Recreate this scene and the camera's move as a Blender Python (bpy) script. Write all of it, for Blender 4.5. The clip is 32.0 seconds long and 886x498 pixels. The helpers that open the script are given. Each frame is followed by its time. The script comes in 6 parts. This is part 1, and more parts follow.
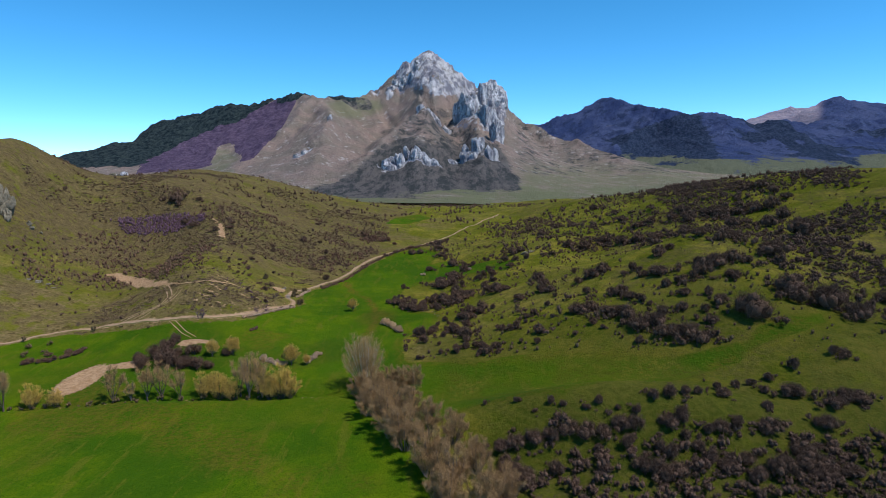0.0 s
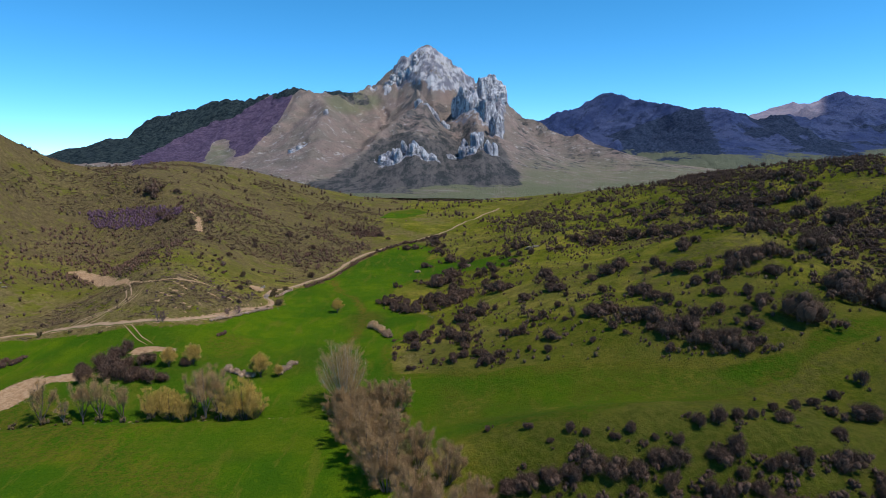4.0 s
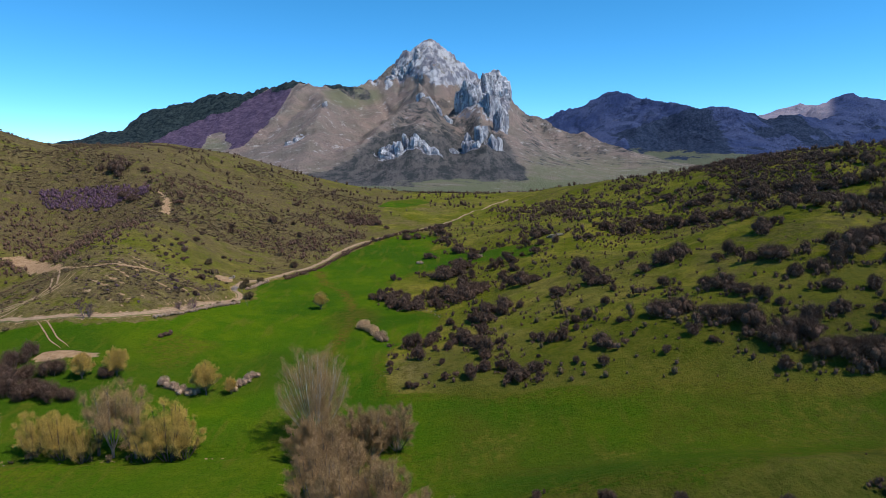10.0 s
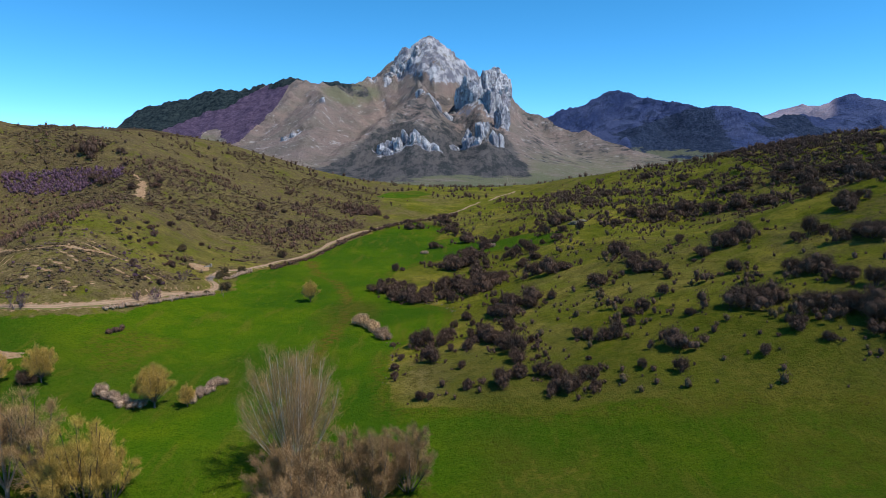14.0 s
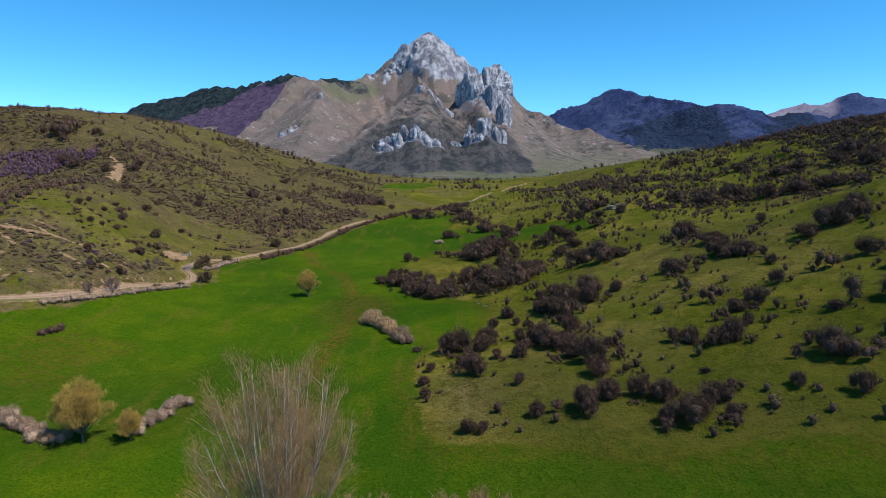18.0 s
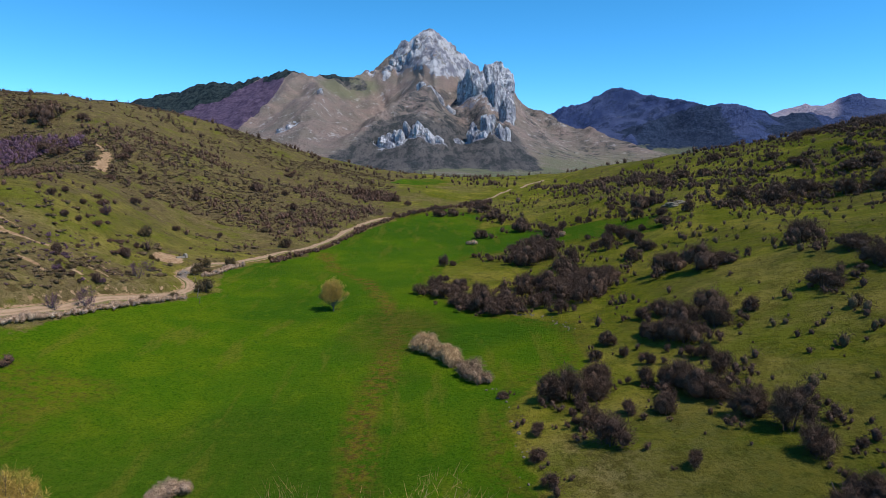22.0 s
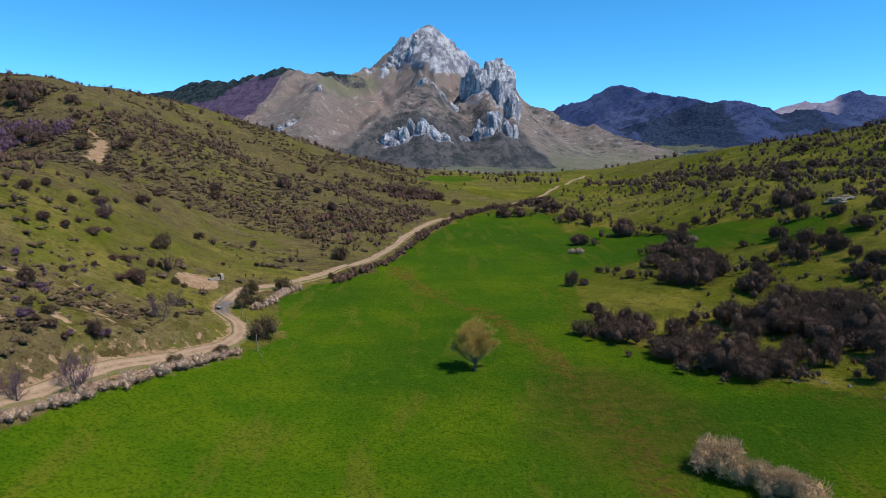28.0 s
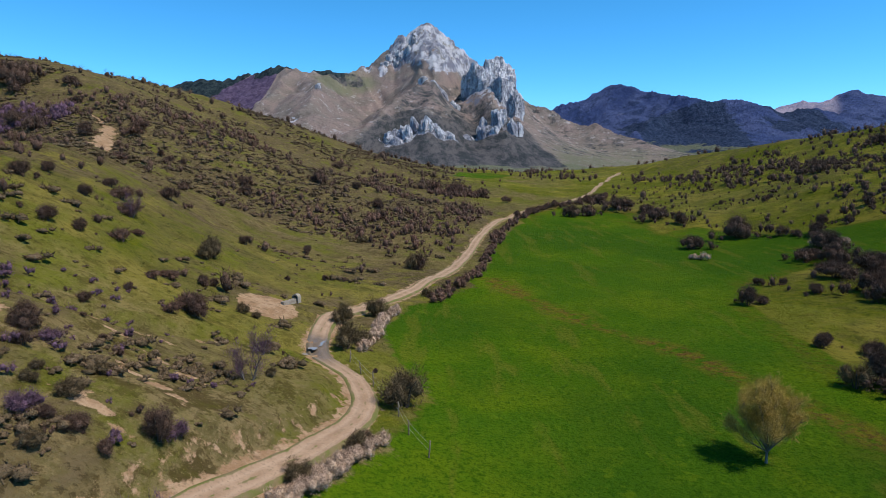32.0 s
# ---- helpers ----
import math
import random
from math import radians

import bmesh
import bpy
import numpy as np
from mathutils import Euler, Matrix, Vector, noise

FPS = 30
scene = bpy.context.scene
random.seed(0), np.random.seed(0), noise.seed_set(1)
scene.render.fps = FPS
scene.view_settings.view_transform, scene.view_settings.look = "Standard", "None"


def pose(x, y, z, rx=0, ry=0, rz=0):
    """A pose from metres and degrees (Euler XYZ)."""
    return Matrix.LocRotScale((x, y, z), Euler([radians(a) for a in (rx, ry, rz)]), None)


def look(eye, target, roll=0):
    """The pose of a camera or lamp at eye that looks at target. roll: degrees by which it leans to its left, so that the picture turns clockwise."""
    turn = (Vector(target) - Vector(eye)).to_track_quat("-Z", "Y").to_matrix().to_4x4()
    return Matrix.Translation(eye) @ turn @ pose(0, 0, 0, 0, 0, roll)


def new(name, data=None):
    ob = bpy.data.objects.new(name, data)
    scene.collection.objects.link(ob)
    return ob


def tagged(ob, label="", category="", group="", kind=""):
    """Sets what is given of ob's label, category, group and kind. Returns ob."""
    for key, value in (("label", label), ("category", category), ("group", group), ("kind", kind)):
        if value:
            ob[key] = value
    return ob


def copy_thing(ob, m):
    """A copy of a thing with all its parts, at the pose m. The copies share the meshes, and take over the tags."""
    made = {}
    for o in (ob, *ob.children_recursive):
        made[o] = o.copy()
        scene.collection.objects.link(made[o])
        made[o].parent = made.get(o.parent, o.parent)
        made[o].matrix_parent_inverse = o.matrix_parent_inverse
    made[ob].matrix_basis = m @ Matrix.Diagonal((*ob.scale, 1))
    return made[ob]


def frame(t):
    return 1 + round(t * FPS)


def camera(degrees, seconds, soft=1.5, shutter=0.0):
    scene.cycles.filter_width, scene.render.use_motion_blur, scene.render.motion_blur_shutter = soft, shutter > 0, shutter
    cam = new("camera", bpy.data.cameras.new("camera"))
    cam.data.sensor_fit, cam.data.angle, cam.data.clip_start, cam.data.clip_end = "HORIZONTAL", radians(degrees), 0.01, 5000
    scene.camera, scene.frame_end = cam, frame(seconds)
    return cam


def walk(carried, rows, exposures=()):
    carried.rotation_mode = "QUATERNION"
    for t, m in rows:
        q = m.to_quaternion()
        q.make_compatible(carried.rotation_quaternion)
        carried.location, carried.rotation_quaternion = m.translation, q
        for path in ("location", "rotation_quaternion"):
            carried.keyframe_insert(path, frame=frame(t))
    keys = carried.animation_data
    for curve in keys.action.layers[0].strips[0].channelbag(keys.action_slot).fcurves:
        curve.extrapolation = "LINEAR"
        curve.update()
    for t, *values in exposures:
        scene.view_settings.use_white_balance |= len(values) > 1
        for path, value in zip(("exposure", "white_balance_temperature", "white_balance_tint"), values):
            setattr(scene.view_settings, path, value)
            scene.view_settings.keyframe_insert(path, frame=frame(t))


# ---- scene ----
cam = camera(71.0, 32.0, 0.6)
ROWS = [  # seconds, place in metres, turn in degrees
    (0, 2.15, 0.47, 57.61, 82.61, 0.61, 0.03),
    (0.5, 2.58, 3.64, 57.15, 82.60, 0.69, 0.02),
    (1, 2.93, 6.81, 56.66, 82.60, 0.71, 0.02),
    (1.5, 3.18, 10.02, 56.15, 82.60, 0.71, 0.01),
    (2, 3.36, 13.28, 55.62, 82.60, 0.73, -0.00),
    (2.5, 3.46, 16.63, 55.03, 82.57, 0.77, -0.00),
    (3, 3.49, 20.07, 54.36, 82.50, 0.73, -0.01),
    (3.5, 3.47, 23.62, 53.60, 82.41, 0.71, -0.04),
    (5.5, 2.82, 38.97, 49.30, 82.41, 0.61, -0.05),
    (6, 2.65, 42.59, 48.41, 82.39, 0.53, -0.04),
    (6.5, 2.48, 46.15, 47.61, 82.38, 0.49, -0.02),
    (7, 2.29, 49.62, 46.88, 82.38, 0.41, 0.00),
    (7.5, 2.09, 53.01, 46.07, 82.39, 0.34, 0.02),
    (8, 1.89, 56.36, 45.18, 82.42, 0.29, 0.03),
    (8.5, 1.64, 59.73, 44.27, 82.46, 0.24, 0.04),
    (9, 1.34, 63.17, 43.38, 82.48, 0.19, 0.05),
    (9.5, 0.97, 66.64, 42.49, 82.49, 0.12, 0.06),
    (10, 0.53, 70.17, 41.61, 82.48, 0.04, 0.03),
    (10.5, 0.04, 73.73, 40.70, 82.50, -0.00, 0.03),
    (11, -0.41, 77.30, 39.70, 82.52, -0.06, 0.03),
    (11.5, -0.81, 80.86, 38.61, 82.54, -0.08, 0.01),
    (12, -1.11, 84.42, 37.45, 82.58, -0.08, -0.02),
    (12.5, -1.40, 87.88, 36.28, 82.61, -0.09, -0.03),
    (13, -1.80, 91.12, 35.19, 82.64, -0.11, -0.08),
    (13.5, -2.35, 94.21, 34.18, 82.64, -0.16, -0.12),
    (14, -3.04, 97.16, 33.24, 82.62, -0.18, -0.15),
    (14.5, -3.85, 100.08, 32.31, 82.61, -0.19, -0.18),
    (16.5, -6.32, 114.43, 28.01, 82.75, -0.19, -0.24),
    (17, -7.09, 117.79, 27.24, 82.73, -0.26, -0.29),
    (17.5, -7.90, 121.08, 26.57, 82.71, -0.26, -0.30),
    (18, -8.81, 124.22, 25.97, 82.71, -0.23, -0.34),
    (18.5, -9.84, 127.33, 25.44, 82.68, -0.31, -0.39),
    (19, -10.93, 130.47, 25.01, 82.65, -0.42, -0.42),
    (19.5, -12.09, 133.62, 24.66, 82.67, -0.43, -0.46),
    (20, -13.33, 136.77, 24.42, 82.65, -0.45, -0.50),
    (20.5, -14.64, 139.89, 24.24, 82.65, -0.43, -0.53),
    (21, -16.00, 142.93, 24.05, 82.64, -0.49, -0.55),
    (21.5, -17.40, 145.88, 23.79, 82.64, -0.57, -0.60),
    (22, -18.83, 148.81, 23.48, 82.64, -0.59, -0.66),
    (22.5, -20.29, 151.80, 23.20, 82.63, -0.61, -0.73),
    (23, -21.81, 154.87, 22.94, 82.62, -0.65, -0.77),
    (23.5, -23.37, 158.01, 22.72, 82.63, -0.61, -0.80),
    (24, -24.99, 161.25, 22.56, 82.64, -0.61, -0.83),
    (24.5, -26.70, 164.51, 22.41, 82.62, -0.65, -0.89),
    (25, -28.45, 167.73, 22.22, 82.62, -0.61, -0.95),
    (25.5, -30.25, 170.93, 22.01, 82.60, -0.59, -1.05),
    (27.5, -37.99, 183.62, 20.96, 82.63, -0.40, -1.28),
    (28, -39.98, 186.72, 20.68, 82.66, -0.32, -1.34),
    (28.5, -42.01, 189.80, 20.41, 82.68, -0.30, -1.39),
    (29, -44.08, 192.83, 20.13, 82.69, -0.28, -1.36),
    (29.5, -46.19, 195.83, 19.86, 82.71, -0.25, -1.35),
    (30, -48.31, 198.88, 19.59, 82.72, -0.28, -1.37),
    (30.5, -50.41, 201.98, 19.30, 82.72, -0.28, -1.50),
    (31, -52.48, 205.14, 19.01, 82.74, -0.23, -1.67),
    (31.5, -54.49, 208.41, 18.68, 82.76, -0.21, -1.83),
    (32, -56.41, 211.81, 18.31, 82.74, -0.21, -1.97),
]
EXPOSURE = [(0.0, -0.10), (12.0, -0.05), (20.0, 0.0), (32.0, 0.07)]
walk(cam, [(t, pose(*r)) for t, *r in ROWS], EXPOSURE)

# ---- world, sun ----
SUN_ELEV, SUN_AZ = 58.0, 116.0          # degrees; the azimuth runs clockwise from +y
world = bpy.data.worlds.new("world")
scene.world = world
world.use_nodes = True
wn = world.node_tree
sky = wn.nodes.new("ShaderNodeTexSky")
sky.sky_type, sky.sun_disc = "NISHITA", False
sky.sun_elevation, sky.sun_rotation = radians(SUN_ELEV), radians(SUN_AZ)
sky.altitude, sky.air_density, sky.dust_density, sky.ozone_density = 3500, 0.75, 0.0, 5.0
wn.nodes["Background"].inputs["Strength"].default_value = 0.25
clear = wn.nodes.new("ShaderNodeHueSaturation")
clear.inputs["Hue"].default_value = 0.4865
clear.inputs["Saturation"].default_value = 1.23
wn.links.new(sky.outputs["Color"], clear.inputs["Color"])
wn.links.new(clear.outputs["Color"], wn.nodes["Background"].inputs["Color"])
sun = new("sun", bpy.data.lights.new("sun", "SUN"))
sun.data.energy, sun.data.angle, sun.data.color = 4.9, radians(0.53), (1.0, 0.945, 0.86)
to_sun = Vector((math.sin(radians(SUN_AZ)) * math.cos(radians(SUN_ELEV)), math.cos(radians(SUN_AZ)) * math.cos(radians(SUN_ELEV)), math.sin(radians(SUN_ELEV))))
sun.matrix_world = look(to_sun * 300 + Vector((0, 250, 0)), (0, 250, 0))


# ---- materials ----
class Nodes:
    """Short-hand for building one node material."""

    def __init__(self, name):
        self.mat = bpy.data.materials.new(name)
        self.mat.use_nodes = True
        self.t = self.mat.node_tree
        self.bsdf = self.t.nodes["Principled BSDF"]
        self.pos = self.t.nodes.new("ShaderNodeNewGeometry").outputs["Position"]

    def put(self, socket, value):
        if isinstance(value, bpy.types.NodeSocket):
            self.t.links.new(value, socket)
        else:
            socket.default_value = value

    def noise(self, scale, detail=4.0, rough=0.6, vec=None, stretch=None):
        n = self.t.nodes.new("ShaderNodeTexNoise")
        v = vec or self.pos
        if stretch:
            m = self.t.nodes.new("ShaderNodeMapping")
            self.put(m.inputs["Vector"], v)
            m.inputs["Scale"].default_value = stretch
            v = m.outputs["Vector"]
        self.put(n.inputs["Vector"], v)
        n.inputs["Scale"].default_value, n.inputs["Detail"].default_value, n.inputs["Roughness"].default_value = scale, detail, rough
        return n.outputs["Fac"]

    def voronoi(self, scale, stretch=None):
        n = self.t.nodes.new("ShaderNodeTexVoronoi")
        v = self.pos
        if stretch:
            m = self.t.nodes.new("ShaderNodeMapping")
            self.put(m.inputs["Vector"], v)
            m.inputs["Scale"].default_value = stretch
            v = m.outputs["Vector"]
        self.put(n.inputs["Vector"], v)
        n.inputs["Scale"].default_value = scale
        return n.outputs["Distance"]

    def attr(self, name):
        n = self.t.nodes.new("ShaderNodeAttribute")
        n.attribute_name = name
        return n.outputs["Fac"]

    def random(self):
        return self.t.nodes.new("ShaderNodeObjectInfo").outputs["Random"]

    def island(self):
        return self.t.nodes.new("ShaderNodeNewGeometry").outputs["Random Per Island"]

    def ramp(self, fac, lo, hi, a=0.0, b=1.0):
        n = self.t.nodes.new("ShaderNodeMapRange")
        n.interpolation_type = "SMOOTHSTEP"
        self.put(n.inputs["Value"], fac)
        for k, v in (("From Min", lo), ("From Max", hi), ("To Min", a), ("To Max", b)):
            n.inputs[k].default_value = v
        return n.outputs["Result"]

    def math(self, op, a, b=0.5):
        n = self.t.nodes.new("ShaderNodeMath")
        n.operation = op
        self.put(n.inputs[0], a)
        self.put(n.inputs[1], b)
        return n.outputs[0]

    def mix(self, fac, a, b):
        n = self.t.nodes.new("ShaderNodeMix")
        n.data_type = "RGBA"
        self.put(n.inputs[0], fac)
        self.put(n.inputs[6], (*a, 1) if isinstance(a, tuple) else a)
        self.put(n.inputs[7], (*b, 1) if isinstance(b, tuple) else b)
        return n.outputs[2]

    def bump(self, height, strength=0.5, distance=0.2):
        n = self.t.nodes.new("ShaderNodeBump")
        n.inputs["Strength"].default_value, n.inputs["Distance"].default_value = strength, distance
        self.put(n.inputs["Height"], height)
        self.put(self.bsdf.inputs["Normal"], n.outputs["Normal"])

    def done(self, color, rough=0.9, spec=0.2, matt=0.0):
        self.put(self.bsdf.inputs["Base Color"], (*color, 1) if isinstance(color, tuple) else color)
        self.put(self.bsdf.inputs["Roughness"], rough)
        self.bsdf.inputs["Specular IOR Level"].default_value = spec
        self.bsdf.inputs["Diffuse Roughness"].default_value = matt
        return self.mat


def ground_material():
    n = Nodes("ground_turf")
    big, mid, fine, tiny = n.noise(0.02, 4, 0.6), n.noise(0.12, 6, 0.68), n.noise(0.75, 6, 0.72), n.noise(4.0, 5, 0.75)
    clump, speck = n.noise(0.38, 5, 0.7), n.noise(1.9, 4, 0.7)
    streak = n.noise(0.3, 5, 0.65, stretch=(1.0, 0.2, 1.0))
    # rough pasture of the slopes
    past = n.mix(n.ramp(mid, 0.43, 0.57), (0.112, 0.116, 0.012), (0.182, 0.154, 0.022))
    past = n.mix(n.ramp(n.noise(0.055, 5, 0.65), 0.46, 0.56, 0, 0.9), past, n.mix(n.ramp(fine, 0.42, 0.58), (0.066, 0.082, 0.005), (0.108, 0.110, 0.008)))
    past = n.mix(n.ramp(clump, 0.53, 0.62, 0, 0.5), past, (0.058, 0.056, 0.010))
    past = n.mix(n.ramp(speck, 0.54, 0.62, 0, 0.5), past, (0.040, 0.042, 0.008))
    past = n.mix(n.ramp(tiny, 0.56, 0.64, 0, 0.45), past, (0.175, 0.150, 0.032))
    # drier, browner turf
    dry = n.mix(n.ramp(fine, 0.42, 0.58), (0.182, 0.132, 0.062), (0.102, 0.080, 0.032))
    dry = n.mix(n.ramp(clump, 0.53, 0.60, 0, 0.8), dry, (0.055, 0.038, 0.014))
    dry = n.mix(n.ramp(speck, 0.52, 0.62, 0, 0.75), dry, (0.066, 0.044, 0.018))
    dry = n.mix(n.ramp(tiny, 0.57, 0.66, 0, 0.6), dry, (0.235, 0.175, 0.085))
    col = n.mix(n.math("MULTIPLY", n.attr("dry"), n.ramp(mid, 0.36, 0.54, 0.1, 0.95)), past, dry)
    # dwarf heath
    heath = n.mix(n.ramp(fine, 0.42, 0.58), (0.078, 0.058, 0.024), (0.128, 0.092, 0.048))
    heath = n.mix(n.ramp(speck, 0.52, 0.62, 0, 0.8), heath, (0.045, 0.034, 0.016))
    col = n.mix(n.math("MULTIPLY", n.attr("heath"), n.ramp(clump, 0.40, 0.52)), col, heath)
    # mown meadow
    mead = n.mix(n.ramp(mid, 0.42, 0.60), (0.054, 0.106, 0.003), (0.084, 0.125, 0.004))
    mead = n.mix(n.ramp(big, 0.45, 0.60, 0, 0.8), mead, (0.030, 0.074, 0.004))
    mead = n.mix(n.ramp(n.noise(0.045, 4, 0.6), 0.52, 0.62, 0, 0.6), mead, (0.046, 0.098, 0.004))
    mead = n.mix(n.ramp(streak, 0.54, 0.64, 0, 0.5), mead, (0.125, 0.115, 0.014))
    mead = n.mix(n.ramp(speck, 0.54, 0.64, 0, 0.55), mead, (0.018, 0.058, 0.0015))
    mead = n.mix(n.ramp(tiny, 0.50, 0.58, 0, 0.6), mead, (0.016, 0.050, 0.0015))
    mead = n.mix(n.ramp(fine, 0.57, 0.66, 0, 0.5), mead, (0.088, 0.134, 0.005))
    edge = n.math("ADD", n.attr("meadow"), n.math("MULTIPLY", n.math("SUBTRACT", fine, 0.5), 1.3))
    col = n.mix(n.ramp(edge, 0.34, 0.66), col, mead)
    wet = n.math("MULTIPLY", n.attr("rushy"), n.ramp(fine, 0.40, 0.56))
    col = n.mix(wet, col, n.mix(n.ramp(speck, 0.44, 0.58), (0.118, 0.096, 0.010), (0.092, 0.050, 0.014)))
    deep = n.math("MULTIPLY", n.attr("deep"), n.ramp(mid, 0.30, 0.55, 0.55, 1.0))
    col = n.mix(deep, col, n.mix(n.ramp(fine, 0.42, 0.58), (0.034, 0.050, 0.005), (0.062, 0.064, 0.010)))
    # bare earth
    soil = n.mix(n.ramp(fine, 0.40, 0.60), (0.275, 0.165, 0.092), (0.370, 0.245, 0.150))
    soil = n.mix(n.ramp(speck, 0.53, 0.63, 0, 0.65), soil, (0.170, 0.110, 0.064))
    bare = n.math("ADD", n.attr("bare"), n.math("MULTIPLY", n.math("SUBTRACT", n.noise(1.1, 6, 0.75), 0.5), 1.7))
    col = n.mix(n.ramp(bare, 0.42, 0.58), col, soil)
    n.bump(n.math("ADD", n.math("ADD", fine, n.math("MULTIPLY", speck, 0.6)), n.math("MULTIPLY", tiny, 0.35)), 1.0, 0.45)
    return n.done(col, 0.95, 0.02, 0.6)


def track_material():
    n = Nodes("track_earth")
    fine, tiny = n.noise(0.8, 5, 0.65), n.noise(7.0, 4, 0.75)
    rut, wet = n.attr("rut"), n.attr("wet")
    col = n.mix(n.ramp(fine, 0.3, 0.7), (0.245, 0.150, 0.090), (0.330, 0.218, 0.140))
    col = n.mix(n.math("MULTIPLY", rut, 0.6), col, (0.38, 0.262, 0.175))
    col = n.mix(n.ramp(tiny, 0.52, 0.64, 0, 0.6), col, (0.175, 0.120, 0.078))
    edge = n.ramp(n.math("ADD", n.attr("verge"), n.math("MULTIPLY", n.math("SUBTRACT", n.noise(1.3, 5, 0.7), 0.5), 1.3)), 0.42, 0.62)
    col = n.mix(edge, col, n.mix(n.ramp(fine, 0.4, 0.6), (0.115, 0.115, 0.03), (0.16, 0.12, 0.06)))
    col = n.mix(n.math("MULTIPLY", wet, 0.8), col, (0.115, 0.088, 0.062))
    n.bump(n.math("ADD", fine, n.math("MULTIPLY", tiny, 0.5)), 0.7, 0.12)
    return n.done(col, n.ramp(wet, 0.2, 0.9, 0.95, 0.45), 0.2)


def mountain_material():
    n = Nodes("hazed_mountain_cover")
    mid, fine, tiny = n.noise(0.016, 6, 0.68), n.noise(0.075, 6, 0.74), n.noise(0.3, 5, 0.75)
    strata = n.noise(0.026, 6, 0.68, stretch=(1.1, 1.0, 0.8))
    # distance haze is painted in: turf, woods and rock lean purple-blue
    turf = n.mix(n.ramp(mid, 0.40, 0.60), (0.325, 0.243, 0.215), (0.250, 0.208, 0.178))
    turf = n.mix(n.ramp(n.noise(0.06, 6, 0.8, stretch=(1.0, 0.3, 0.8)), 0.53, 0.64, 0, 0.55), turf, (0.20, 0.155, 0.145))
    turf = n.mix(n.ramp(tiny, 0.53, 0.62, 0, 0.65), turf, (0.120, 0.098, 0.086))
    turf = n.mix(n.ramp(n.noise(0.045, 6, 0.78), 0.57, 0.63, 0, 0.75), turf, (0.53, 0.48, 0.47))
    turf = n.mix(n.math("MULTIPLY", n.attr("green"), n.ramp(mid, 0.34, 0.52, 0.45, 1.0)), turf, (0.190, 0.200, 0.115))
    scrub = n.mix(n.ramp(n.noise(0.05, 6, 0.8, stretch=(1.0, 0.2, 0.8)), 0.42, 0.58), (0.052, 0.058, 0.062), (0.150, 0.134, 0.132))
    scrub = n.mix(n.ramp(tiny, 0.59, 0.66, 0, 0.5), scrub, (0.24, 0.22, 0.21))
    s = n.math("ADD", n.attr("scrub"), n.math("MULTIPLY", n.math("SUBTRACT", n.noise(0.03, 6, 0.75), 0.5), 1.8))
    col = n.mix(n.ramp(s, 0.36, 0.66), turf, scrub)
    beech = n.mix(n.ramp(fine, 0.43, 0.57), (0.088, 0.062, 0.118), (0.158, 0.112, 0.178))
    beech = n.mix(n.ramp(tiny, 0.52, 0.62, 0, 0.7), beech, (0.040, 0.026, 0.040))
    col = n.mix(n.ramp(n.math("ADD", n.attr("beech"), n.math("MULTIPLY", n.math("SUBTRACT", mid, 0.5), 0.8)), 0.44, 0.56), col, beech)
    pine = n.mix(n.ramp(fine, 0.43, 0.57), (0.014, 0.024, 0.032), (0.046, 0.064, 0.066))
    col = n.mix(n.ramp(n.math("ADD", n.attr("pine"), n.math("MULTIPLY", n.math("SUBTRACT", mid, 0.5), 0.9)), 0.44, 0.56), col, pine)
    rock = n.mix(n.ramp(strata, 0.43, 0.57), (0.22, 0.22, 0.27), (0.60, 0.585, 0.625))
    rock = n.mix(n.ramp(fine, 0.54, 0.64, 0, 0.5), rock, (0.21, 0.20, 0.225))
    rock = n.mix(n.ramp(n.noise(0.03, 5, 0.72), 0.56, 0.64, 0, 0.7), rock, (0.175, 0.150, 0.115))
    r = n.math("ADD", n.attr("rock"), n.math("MULTIPLY", n.math("SUBTRACT", n.noise(0.035, 6, 0.78), 0.5), 2.4))
    col = n.mix(n.ramp(r, 0.46, 0.58), col, rock)
    n.bump(n.math("ADD", fine, n.math("MULTIPLY", tiny, 0.5)), 1.0, 9.0)
    return n.done(col, 0.95, 0.05)


def cliff_material():
    n = Nodes("hazed_cliff_limestone")
    strata, fine, tiny = n.noise(0.045, 6, 0.74, stretch=(1.3, 1.3, 0.35)), n.noise(0.11, 6, 0.74), n.noise(0.5, 5, 0.75)
    # rock greys shifted to blue: haze over the distance, put into the colour
    rock = n.mix(n.ramp(strata, 0.42, 0.58), (0.27, 0.27, 0.32), (0.66, 0.645, 0.68))
    rock = n.mix(n.ramp(fine, 0.54, 0.62, 0, 0.8), rock, (0.135, 0.130, 0.130))
    rock = n.mix(n.ramp(tiny, 0.55, 0.65, 0, 0.5), rock, (0.18, 0.165, 0.14))
    n.bump(n.math("ADD", fine, n.math("MULTIPLY", strata, 0.8)), 1.0, 10.0)
    return n.done(rock, 0.95, 0.05)


